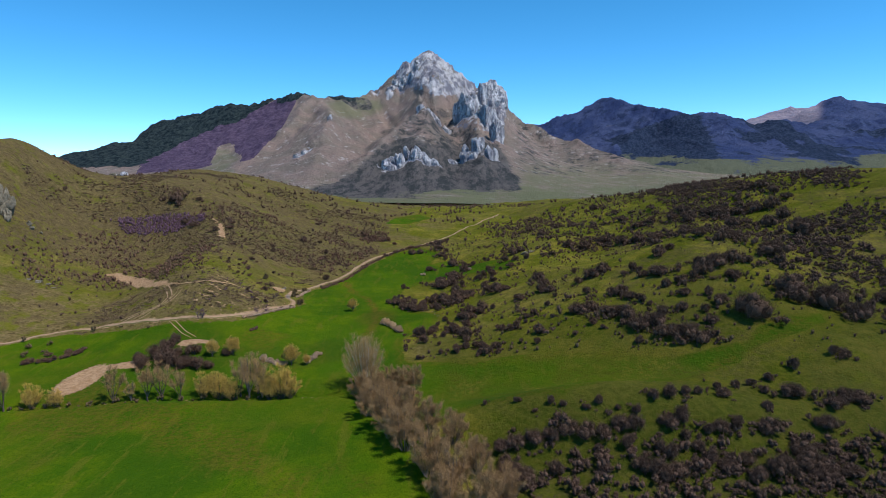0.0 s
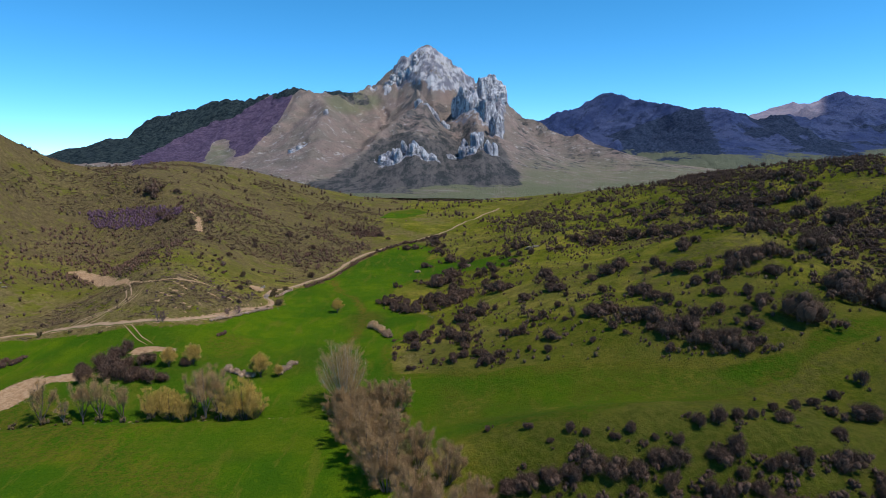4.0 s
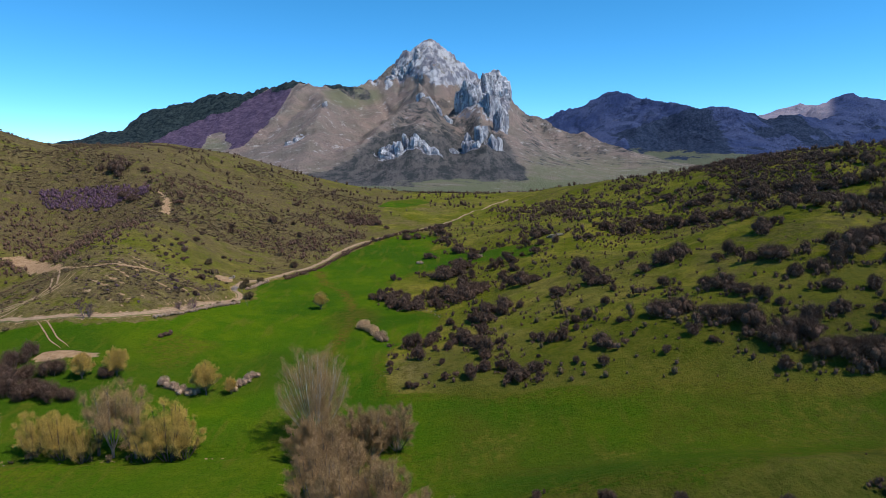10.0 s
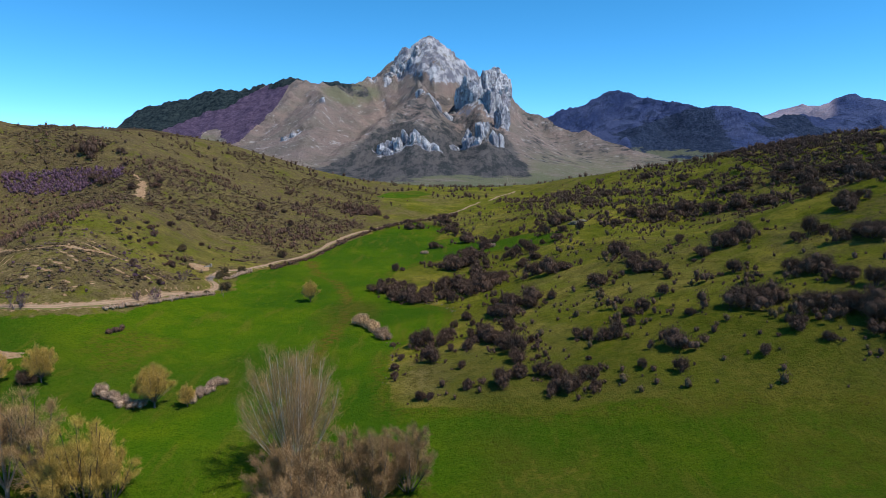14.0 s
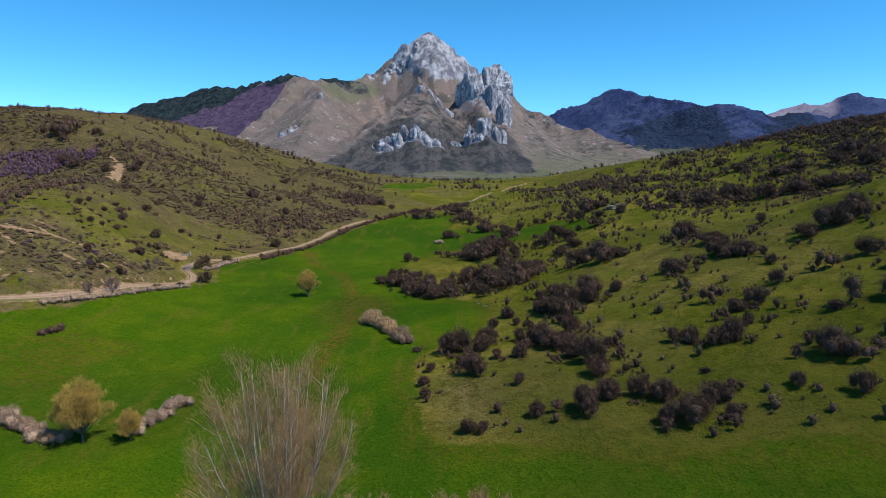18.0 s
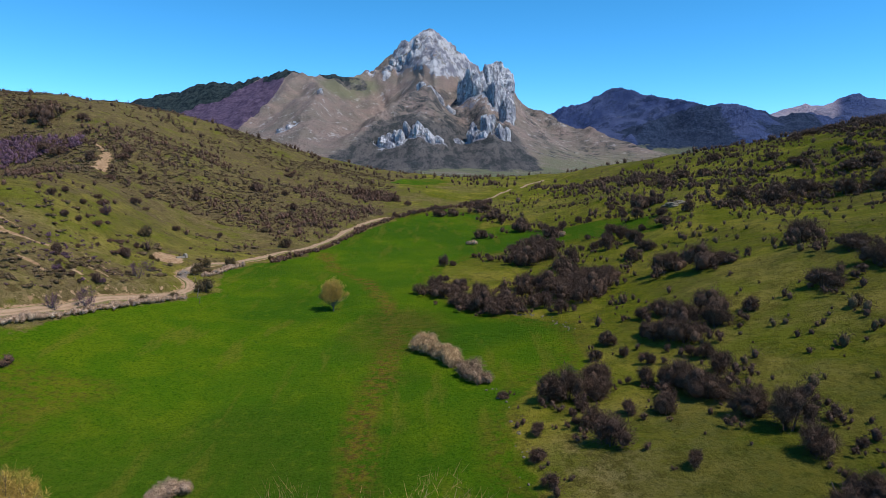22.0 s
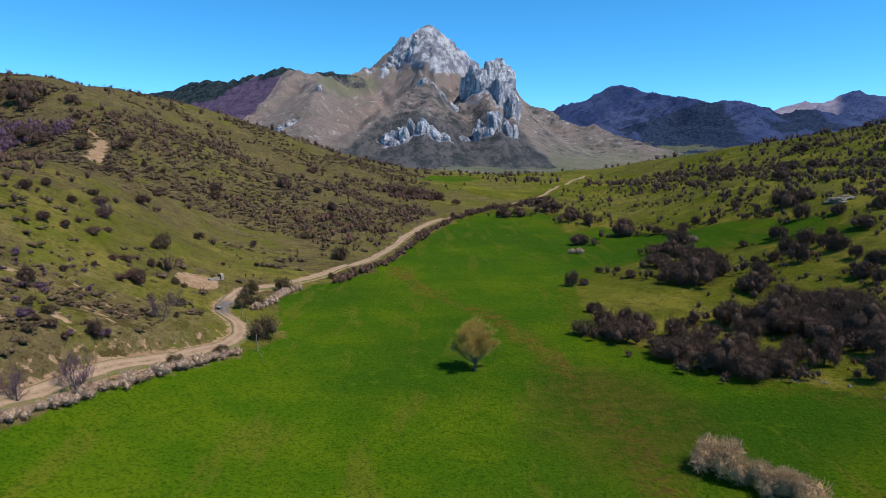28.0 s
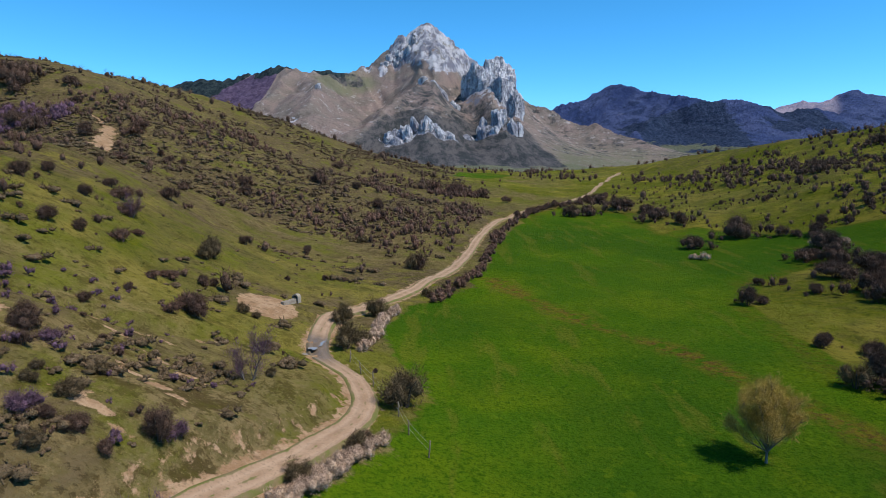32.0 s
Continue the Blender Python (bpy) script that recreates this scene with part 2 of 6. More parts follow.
def range_material():
    n = Nodes("hazed_range_cover")
    mid, fine, tiny = n.noise(0.006, 6, 0.68), n.noise(0.025, 6, 0.75), n.noise(0.12, 5, 0.75)
    # aerial haze is put into these base colours as blue and lavender
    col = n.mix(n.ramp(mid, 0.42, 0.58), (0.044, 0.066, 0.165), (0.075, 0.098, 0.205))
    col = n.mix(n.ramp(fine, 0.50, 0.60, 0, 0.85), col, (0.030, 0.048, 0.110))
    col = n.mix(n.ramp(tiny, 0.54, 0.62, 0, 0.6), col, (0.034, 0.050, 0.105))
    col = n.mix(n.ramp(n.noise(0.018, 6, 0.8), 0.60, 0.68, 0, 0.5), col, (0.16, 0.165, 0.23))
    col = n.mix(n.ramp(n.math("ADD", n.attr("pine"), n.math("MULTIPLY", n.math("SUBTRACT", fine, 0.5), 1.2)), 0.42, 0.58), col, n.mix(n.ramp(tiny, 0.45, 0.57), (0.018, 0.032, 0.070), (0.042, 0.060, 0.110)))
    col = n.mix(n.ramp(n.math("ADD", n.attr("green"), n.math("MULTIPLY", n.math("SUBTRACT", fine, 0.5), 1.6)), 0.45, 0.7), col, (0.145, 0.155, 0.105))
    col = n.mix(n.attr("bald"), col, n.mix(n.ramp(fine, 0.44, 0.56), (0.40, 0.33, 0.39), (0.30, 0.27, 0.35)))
    n.bump(n.math("ADD", fine, n.math("MULTIPLY", tiny, 0.6)), 1.0, 22.0)
    return n.done(col, 0.95, 0.05)


def twig_material(name, a, b, c, spread=0.7):
    """Bare twigs: colour by thing, by twig and in patches."""
    n = Nodes(name)
    f, g = n.noise(0.5, 3, 0.6), n.noise(9.0, 4, 0.75)
    col = n.mix(n.math("ADD", n.math("MULTIPLY", n.random(), 0.5), n.ramp(f, 0.35, 0.65, 0, 0.5)), a, b)
    col = n.mix(n.ramp(n.island(), 0.0, 1.0, 0.0, spread), col, c)
    col = n.mix(n.ramp(g, 0.44, 0.58, 0, 0.6), col, c)
    n.bump(g, 1.0, 0.25)
    return n.done(col, 0.9, 0.1, 0.8)


def bark_material(name, a, b):
    n = Nodes(name)
    f = n.noise(3.0, 5, 0.7, stretch=(1, 1, 0.3))
    n.bump(f, 0.6, 0.03)
    return n.done(n.mix(n.ramp(f, 0.35, 0.65), a, b), 0.9, 0.2)


def stone_material():
    n = Nodes("limestone")
    f, g = n.noise(0.8, 6, 0.7), n.noise(5.0, 5, 0.75)
    col = n.mix(n.ramp(f, 0.35, 0.65), (0.11, 0.092, 0.064), (0.19, 0.163, 0.122))
    col = n.mix(n.ramp(g, 0.55, 0.72, 0, 0.7), col, (0.19, 0.17, 0.15))
    n.bump(n.math("ADD", f, g), 0.5, 0.06)
    return n.done(col, 0.9, 0.2)


def water_material():
    n = Nodes("puddle_water")
    n.bump(n.noise(3.0, 3), 0.05, 0.02)
    n.bsdf.inputs["Metallic"].default_value = 0.0
    return n.done(n.mix(n.noise(1.5), (0.20, 0.175, 0.15), (0.28, 0.25, 0.22)), 0.16, 0.8)


def plain_material(name, a, b, scale=4.0, rough=0.85):
    n = Nodes(name)
    f = n.noise(scale, 5, 0.7)
    n.bump(f, 0.5, 0.03)
    return n.done(n.mix(n.ramp(f, 0.35, 0.65), a, b), rough, 0.2)


TURF, EARTH, MOUNTAIN, RANGE, CLIFF = ground_material(), track_material(), mountain_material(), range_material(), cliff_material()
THORN = twig_material("thorn_twigs", (0.205, 0.126, 0.082), (0.180, 0.108, 0.083), (0.062, 0.038, 0.028))
OLIVE = twig_material("budding_twigs", (0.190, 0.135, 0.065), (0.190, 0.130, 0.080), (0.080, 0.060, 0.030))
PALE = twig_material("pale_blossom_twigs", (0.74, 0.53, 0.36), (0.62, 0.44, 0.32), (0.34, 0.22, 0.16))
TAN = twig_material("tan_hedge_twigs", (0.84, 0.58, 0.31), (0.74, 0.50, 0.28), (0.38, 0.235, 0.13))
BROWN = twig_material("brown_hedge_twigs", (0.56, 0.38, 0.235), (0.48, 0.32, 0.21), (0.22, 0.14, 0.092))
HEATHER = twig_material("heather_twigs", (0.235, 0.128, 0.190), (0.190, 0.108, 0.148), (0.090, 0.053, 0.066))
DWARF = twig_material("dwarf_shrub_twigs", (0.165, 0.112, 0.060), (0.225, 0.148, 0.092), (0.090, 0.066, 0.034))
RUSSET = twig_material("russet_twigs", (0.250, 0.138, 0.090), (0.210, 0.118, 0.088), (0.090, 0.054, 0.040))
WILLOW = twig_material("willow_twigs", (0.60, 0.375, 0.165), (0.50, 0.305, 0.145), (0.215, 0.130, 0.070))
GOLD = twig_material("golden_willow_twigs", (0.80, 0.53, 0.115), (0.69, 0.445, 0.11), (0.34, 0.22, 0.06))
GREYTWIG = twig_material("poplar_twigs", (0.64, 0.40, 0.165), (0.54, 0.33, 0.15), (0.28, 0.17, 0.09))
BARK = bark_material("grey_bark", (0.115, 0.092, 0.075), (0.20, 0.17, 0.145))
PALEBARK = bark_material("pale_bark", (0.40, 0.345, 0.275), (0.60, 0.54, 0.45))
TANBARK = bark_material("tan_bark", (0.30, 0.21, 0.125), (0.45, 0.34, 0.22))
DARKBARK = bark_material("dark_bark", (0.060, 0.048, 0.040), (0.11, 0.088, 0.074))
STONE = stone_material()
WATER = water_material()
CONCRETE = plain_material("trough_concrete", (0.22, 0.185, 0.145), (0.31, 0.265, 0.21))
DARK = plain_material("opening_shade", (0.02, 0.018, 0.016), (0.035, 0.03, 0.028))
POSTWOOD = plain_material("weathered_post_wood", (0.10, 0.08, 0.06), (0.17, 0.14, 0.11), 9.0)
WIRE = plain_material("fence_wire", (0.25, 0.24, 0.23), (0.33, 0.32, 0.31), 9.0, 0.5)


# ---- shape of the ground ----
def lattice_noise(x, y, cell, seed):
    """Smooth value noise from -1 to 1 on a square lattice."""
    x, y = np.asarray(x, float) / cell, np.asarray(y, float) / cell
    i, j = np.floor(x).astype(np.int64), np.floor(y).astype(np.int64)
    u, v = x - i, y - j
    u, v = u * u * u * (u * (6 * u - 15) + 10), v * v * v * (v * (6 * v - 15) + 10)

    def corner(a, b):
        k = (a * 374761393 + b * 668265263 + seed * 974711) & 0x7FFFFFFF
        k = ((k ^ (k >> 13)) * 1274126177) & 0x7FFFFFFF
        return ((k ^ (k >> 16)) & 0xFFFF) / 32767.5 - 1

    return (corner(i, j) * (1 - u) + corner(i + 1, j) * u) * (1 - v) + (corner(i, j + 1) * (1 - u) + corner(i + 1, j + 1) * u) * v


def fbm(x, y, cell, seed, octaves=4, gain=0.5):
    total, amp = 0, 1
    for k in range(octaves):
        total, amp, cell = total + amp * lattice_noise(x, y, cell, seed + 17 * k), amp * gain, cell / 2.03
    return total


def smooth(lo, hi, v):
    u = np.clip((v - lo) / (hi - lo), 0, 1)
    return u * u * (3 - 2 * u)


def line_distance(x, y, line):
    """Distance to a polyline, and how far along it (in metres) the nearest place lies, and on which side (left is positive)."""
    best, along, side, run = np.full(np.shape(x), 1e9), np.zeros(np.shape(x)), np.zeros(np.shape(x)), 0.0
    for (ax, ay), (bx, by) in zip(line[:-1], line[1:]):
        dx, dy = bx - ax, by - ay
        size = math.hypot(dx, dy)
        u = np.clip(((x - ax) * dx + (y - ay) * dy) / size**2, 0, 1)
        d = np.hypot(x - ax - u * dx, y - ay - u * dy)
        near = d < best
        best, along = np.where(near, d, best), np.where(near, run + u * size, along)
        side = np.where(near, np.sign(dx * (y - ay) - dy * (x - ax)), side)
        run += size
    return best, along, side


def inside(x, y, poly):
    """Signed distance to a polygon, positive within."""
    d, _, _ = line_distance(x, y, poly + poly[:1])
    odd = np.zeros(np.shape(x), bool)
    for (ax, ay), (bx, by) in zip(poly, poly[1:] + poly[:1]):
        if ay != by:
            odd ^= ((ay > y) != (by > y)) & (x < ax + (y - ay) * (bx - ax) / (by - ay))
    return np.where(odd, d, -d)


def curve(points, step=1.0):
    """A Catmull-Rom line through the points, sampled evenly."""
    p = [Vector(q) for q in points]
    p = [p[0] * 2 - p[1]] + p + [p[-1] * 2 - p[-2]]
    out = []
    for a, b, c, d in zip(p, p[1:], p[2:], p[3:]):
        k = max(2, int((c - b).length / step))
        for i in range(k):
            u = i / k
            out.append(tuple(0.5 * (2 * b + (c - a) * u + (2 * a - 5 * b + 4 * c - d) * u * u + (3 * b - a - 3 * c + d) * u**3)))
    return out + [tuple(p[-2])]


FLOOR = [(-300, -12.0), (0, -8.0), (120, -4.5), (200, -2.7), (260, 1.0), (330, 2.3), (420, 7.6), (520, 13.1), (600, 16.0), (680, 15.0), (850, 8.0), (1000, 4.0), (1400, 0.0)]  # y, height of the valley floor
HILLS = [  # x, y, height, half-width across, half-width along, turn in degrees
    (-165.3, 397.4, 31.6, 79.4, 52.1, -21.4),
    (-106.2, 280, 19.6, 26.3, 75.7, 17.2),
    (-132.9, 478.1, 14.3, 73.7, 46, 13.5),
    (-249.5, 344.9, 63.2, 41.2, 115.1, 25.3),
    (-84, 236, 2.2, 15, 9, 20),
    (-211.4, 531.1, 43.7, 96.5, 144.5, -31),
    (141.8, 359.6, 18.2, 87.2, 104.9, 2.7),
    (93.7, 236.4, 19.2, 49.2, 41, 39.5),
    (87.2, 170.9, 12.4, 81.1, 37, -15.8),
    (107.9, 507.3, 10.1, 29.3, 88.6, 25.4),
    (37.7, 132.9, 11.7, 38.6, 14.1, -2.3),
    (281, 282.3, 53.9, 92.8, 205.2, 28.9),
    (146.6, 223.2, 11.9, 56.1, 77.9, 90.4),
    (45.8, 314.3, 7.6, 25, 100.7, -9.7),
]
TRACK = [(-175, 196), (-147, 203), (-140, 213), (-129, 219), (-108, 216), (-94, 212), (-80, 214.5), (-70.5, 224), (-66, 235.5), (-62.5, 243.5), (-60.4, 250.2),
         (-61.4, 255.4), (-64.6, 259.6), (-65.2, 269), (-63, 278.3), (-57.6, 290), (-51.7, 308), (-47, 327), (-41.8, 348), (-33, 373), (-19, 394.5), (-2, 425), (15, 462), (32, 505), (50, 545)]
TRACK = curve(TRACK)
RUTS = [curve([(-108.5, 243), (-101.9, 231.4), (-101.1, 227.5), (-103.4, 223.1), (-109.8, 220.3), (-116, 218.5)]), curve([(-98.2, 233.4), (-98.6, 228.7), (-101, 223), (-105, 219.5), (-110, 217)])]
SPUR = [curve([(-93.5, 211.6), (-91.4, 209.4), (-87.8, 205.8), (-84.9, 202.6), (-81.6, 200), (-80, 198.4)])]
SANDY = [(-160, 295), (-155.4, 298.5), (-148, 295), (-125, 266), (-108.6, 246.2), (-106.6, 242), (-114, 247.5), (-127.2, 261), (-148.4, 283), (-155, 288.5)]
TAIL = curve([(-109, 244.5), (-100.1, 239), (-94.5, 236.4), (-88.2, 236.8), (-84, 238), (-78, 243)])
SCAR = curve([(-131, 362), (-122, 349.5), (-116, 333.5), (-106, 320)])
STREAM = curve([(-175, 150), (-114, 155.5), (-90, 158.5), (-60, 160.5), (-42, 161.5), (-26, 163), (-15, 153), (-10, 138), (-4, 124), (2, 110), (8, 92), (12, 60)])
BROOK = curve([(-80.1, 246.9), (-78.7, 248.7), (-76.7, 249.9), (-74.5, 251.5), (-72.0, 254.5), (-69.0, 257.8), (-65.6, 259.7)])
MEADOW = [(-240, 30), (-175, 150), (-160, 185), (-147, 197), (-140, 209), (-128, 214.5), (-108, 212), (-94, 208), (-79, 210.5), (-66.5, 221), (-64.2, 234), (-60.2, 242), (-57.2, 249), (-55.8, 254), (-58.6, 261.5),
          (-61, 271), (-57.5, 281), (-50.5, 295), (-45.5, 313), (-41, 334), (-32.5, 360), (-27, 377), (-15, 393), (0, 376), (-4, 345), (5.3, 350), (13, 333.3), (23.2, 325.8), (28.2, 311.3), (31.7, 298.6), (35.5, 290.1), (32, 285.2), (27.4, 291.6), (19.7, 297.2), (12.4, 303.9), (3.1, 305.2), (-9.8, 294.2), (-17, 286), (-19, 265), (-19, 257), (-8, 242), (1, 233),
          (-2, 216), (-9, 212), (-11.5, 204), (-12, 192), (-9, 181), (10, 174), (36, 170), (64, 160.5), (82, 163), (114, 178), (109, 169), (57, 144), (28, 132), (8, 137), (-2, 133), (2, 116), (10, 92), (14, 30)]
FIELD = [(15, 308), (21, 327), (29, 323), (33, 309), (39, 304), (33, 294), (26, 300)]
FAR_FIELD = [(-42, 480), (-38, 520), (-20, 560), (-8, 530), (-25, 490)]


def ground_height(x, y):
    """Height of the ground without the fine unevenness of the turf."""
    x, y = np.asarray(x, float), np.asarray(y, float)
    z = sum(np.interp(y + o, [f[0] for f in FLOOR], [f[1] for f in FLOOR]) for o in (-24, -12, 0, 12, 24)) / 5
    for a, b, h, sx, sy, turn in HILLS:
        c, s = math.cos(radians(turn)), math.sin(radians(turn))
        dx, dy = x - a, y - b
        z = z + h * np.exp(-((dx * c + dy * s) / sx) ** 2 - ((dy * c - dx * s) / sy) ** 2)
    return z


def relief(x, y):
    """The ground with its terraces, hummocks, stream bed, gully and road bank, and masks of what covers it."""
    x, y = np.asarray(x, float), np.asarray(y, float)
    z = ground_height(x, y)
    far = smooth(450, 800, np.hypot(x, y - 250))
    inm = np.maximum(np.maximum(inside(x, y, MEADOW), inside(x, y, FIELD)), inside(x, y, FAR_FIELD))
    rough = 1 - smooth(-6, 3, inm)
    z = z + rough * (0.9 * fbm(x, y, 26, 3, 4) + 0.16 * fbm(x, y, 3.2, 9, 2) * (1 - far)) + (1 - rough) * 0.12 * fbm(x, y, 14, 5, 3)
    z = z + far * 9 * fbm(x, y, 160, 21, 4)
    # grazed terraces on the slope beyond the meadow's right edge
    slope = smooth(20, 45, x) * smooth(180, 215, y) * (1 - smooth(420, 520, y))
    step = np.mod(z / 4.2 + 0.6 * fbm(x, y, 60, 31, 2), 1)
    z = z + slope * 0.7 * (smooth(0.0, 0.35, step) - step) * smooth(-0.5, 0.2, fbm(x, y, 50, 33, 2))
    dt, along, side = line_distance(x, y, TRACK)
    # cut bank on the uphill side, and the track's bed
    bank = (side > 0) * smooth(1.5, 2.5, dt) * (1 - smooth(3.5, 9, dt)) * smooth(215, 226, y) * (1 - smooth(252, 257, y))
    z = z + 0.55 * bank - 0.22 * (1 - smooth(1.4, 2.2, dt))
    ds, _, _ = line_distance(x, y, STREAM)
    z = z - 0.9 * (1 - smooth(0.6, 2.4, ds + 0.5 * fbm(x, y, 6, 41, 2)))
    db, _, _ = line_distance(x, y, BROOK)
    z = z - 0.7 * (1 - smooth(0.3, 1.5, db + 0.3 * fbm(x, y, 3, 43, 2)))
    dg, _, _ = line_distance(x, y, SCAR)
    gully = 1 - smooth(0.6, 3.4, dg)
    z = z - 1.5 * gully
    meadow = smooth(-2.0, 2.0, inm + 1.2 * fbm(x, y, 7, 51, 3)) * (1 - 0.5 * smooth(-6, 6, x) * smooth(140, 150, y) * (1 - smooth(168, 180, y)) * smooth(-0.4, 0.4, fbm(x, y, 18, 53, 3) + 0.4 - 0.02 * (y - 150)))
    sand = inside(x, y, SANDY) + 1.4 * fbm(x, y, 6, 63, 3)
    dsn, sa, _ = line_distance(x, y, TAIL)
    z = z + 1.5 * np.exp(-(((x + 78) / 9) ** 2) - ((y - 193.5) / 3.6) ** 2)
    dc, _, _ = line_distance(x, y, [(-132, 361), (-124, 350.5), (-119, 338), (-117.5, 333)])
    bare = np.maximum.reduce([
        0.7 - 0.7 * smooth(0.9, 1.8, dt),
        0.9 * smooth(-1.6, 1.2, sand),
        0.72 * (1 - smooth(0.3, 1.3, dsn)),
        (1 - smooth(0.6, 2.0, dc + 0.9 * fbm(x, y, 4, 65, 2))),
        0.55 * (side > 0) * smooth(1.5, 2.0, dt) * (1 - smooth(1.8, 2.8, dt)) * smooth(215, 228, y) * (1 - smooth(253, 258, y)),
        1 - smooth(0.8, 1.25, np.hypot((x + 70.6) / 2.6, (y - 268.6) / 3.0)),
        0.9 * (1 - smooth(0.7, 1.3, np.hypot((x + 103.5) / 5.5, (y - 174) / 11))) * smooth(-2.5, 1.5, -(x + 97)),
        0.9 * (1 - smooth(0.5, 1.1, np.hypot((x + 95) / 9, (y - 182.8) / 3.0) + 0.3 * fbm(x, y, 5, 70, 3))),
        0.95 * (1 - smooth(0.5, 1.05, np.hypot((x + 77 - 0.8 * (y - 194)) / 8, (y - 194.4) / 4.0) + 0.35 * fbm(x, y, 5, 69, 3))),
        0.4 * (1 - smooth(0.2, 0.9, ds)) * (x < -20),
        0.55 * (1 - smooth(0.1, 0.6, db)),
    ])
    # narrow grazing paths across the near bank
    path = np.abs(np.mod((y + 0.35 * x + 1.2 * fbm(x, y, 9, 61, 2)) / 4.3, 1) - 0.5)
    bare = np.maximum(bare, 0.9 * (1 - smooth(0.04, 0.14, path)) * smooth(-100, -85, x) * (1 - smooth(-70, -66, x)) * smooth(212, 226, y) * (1 - smooth(247, 256, y)) * smooth(-0.15, 0.25, fbm(x, y, 5, 67, 2)))
    left = 1 - smooth(-45, -20, x)
    dry = left * (0.55 + 0.45 * smooth(-0.3, 0.5, fbm(x, y, 45, 71, 3))) * (1 - 0.75 * smooth(-0.1, 0.3, fbm(x, y, 70, 77, 2)) * smooth(240, 260, y))
    dry = np.maximum(dry, 0.75 * smooth(0.05, 0.5, fbm(x, y, 38, 73, 3)) * rough * (1 - 0.6 * smooth(-10, 10, x)))
    dry = np.maximum(dry, left * (1 - smooth(200, 330, np.hypot(x + 300, y - 300))))
    dry = dry * (1 - 0.65 * smooth(250, 262, y) * (1 - smooth(285, 320, y)))
    dry = np.maximum(dry, left * smooth(212, 222, y) * (1 - smooth(244, 252, y)) * (x > -135))
    heath = left * smooth(0.0, 0.55, fbm(x, y, 34, 81, 4) + 0.5 * smooth(310, 380, y) * smooth(-170, -80, x)) * smooth(255, 275, y)
    heath = np.maximum(heath, 0.45 * smooth(-0.1, 0.5, fbm(x, y, 24, 85, 4)) * (1 - left) * (0.35 + 0.65 * smooth(30, 70, x)))
    heath = np.maximum(heath, 1 - smooth(0.75, 1.15, np.hypot((x + 163) / 25, (y - 355) / 9) + 0.25 * fbm(x, y, 8, 83, 2)))
    heath = np.maximum(heath, 0.8 * left * smooth(212, 226, y) * (1 - smooth(248, 256, y)) * smooth(-0.1, 0.3, fbm(x, y, 6, 87, 3)) * (x < -66))
    heath = np.maximum(heath, smooth(6, 16, x) * (0.7 * (1 - smooth(108, 122, y)) + 0.25 * (1 - smooth(140, 150, y))))
    heath = np.maximum(heath, left * smooth(258, 275, y) * (0.30 + 0.65 * smooth(-0.2, 0.4, fbm(x, y, 15, 89, 3))))
    dk, _, _ = line_distance(x, y, [(-46, 300), (-40, 281), (-36, 273.5), (-32, 268), (-29.4, 261), (-27, 252), (-25.5, 243), (-24, 230), (-26, 205), (-24, 185)])
    rushy = np.maximum(0.95 * (1 - smooth(0.6, 2.2, dk + 0.8 * fbm(x, y, 6, 91, 2))), 0.55 * (1 - smooth(2, 9, np.hypot(x + 24, (y - 238) * 0.6))))
    rushy = np.maximum(rushy, 0.6 * (1 - smooth(0.5, 4, np.abs(inm) + 1.5 * fbm(x, y, 9, 93, 2))) * (x > -30))
    rushy = np.maximum(rushy, 0.5 * smooth(0.35, 0.8, fbm(x, y, 30, 95, 3)) * (x < 0))
    deep = 0.9 * smooth(4, 14, x) * (1 - smooth(118, 150, y)) + 0.6 * smooth(-10, 4, x) * smooth(118, 150, y) * (1 - smooth(182, 212, y)) * (1 - 0.5 * meadow)
    deep = np.maximum(deep, 0.28 * (1 - smooth(188, 226, y)) * (1 - smooth(-26, -18, x)) * smooth(-0.5, 0.2, fbm(x, y, 22, 99, 3)))
    deep = np.maximum(deep, 0.6 * (1 - smooth(0.6, 1.25, np.hypot((x + 23) / 9, (y - 234) / 15) + 0.3 * fbm(x, y, 8, 97, 3))))
    return z, dict(deep=np.clip(deep, 0, 1), meadow=meadow, bare=np.clip(bare, 0, 1), dry=np.clip(dry, 0, 1), heath=np.clip(heath, 0, 1), rushy=np.clip(rushy, 0, 1) * smooth(-2, 2, inm))


def height_at(x, y):
    return float(relief(np.array([x]), np.array([y]))[0][0])


def mesh_object(name, verts, faces, material, parent=None, label="", smooth_faces=True):
    """One mesh object from arrays."""
    me = bpy.data.meshes.new(name)
    faces = np.asarray(faces, np.int32)
    verts = np.asarray(verts, np.float32)
    k = faces.shape[1]
    me.vertices.add(len(verts))
    me.vertices.foreach_set("co", verts.ravel())
    me.loops.add(faces.size)
    me.loops.foreach_set("vertex_index", faces.ravel())
    me.polygons.add(len(faces))
    me.polygons.foreach_set("loop_start", np.arange(0, faces.size, k, dtype=np.int32))
    me.polygons.foreach_set("use_smooth", np.full(len(faces), smooth_faces))
    me.update(calc_edges=True)
    me.materials.append(material)
    ob = new(name, me)
    if parent:
        ob.parent = parent
    if label:
        tagged(ob, label)
    return ob


def attribute(ob, name, values):
    ob.data.attributes.new(name, "FLOAT", "POINT").data.foreach_set("value", np.asarray(values, np.float32).ravel())


def grid_faces(nx, ny):
    i = np.arange(nx * ny).reshape(ny, nx)
    return np.stack([i[:-1, :-1], i[:-1, 1:], i[1:, 1:], i[1:, :-1]], -1).reshape(-1, 4)


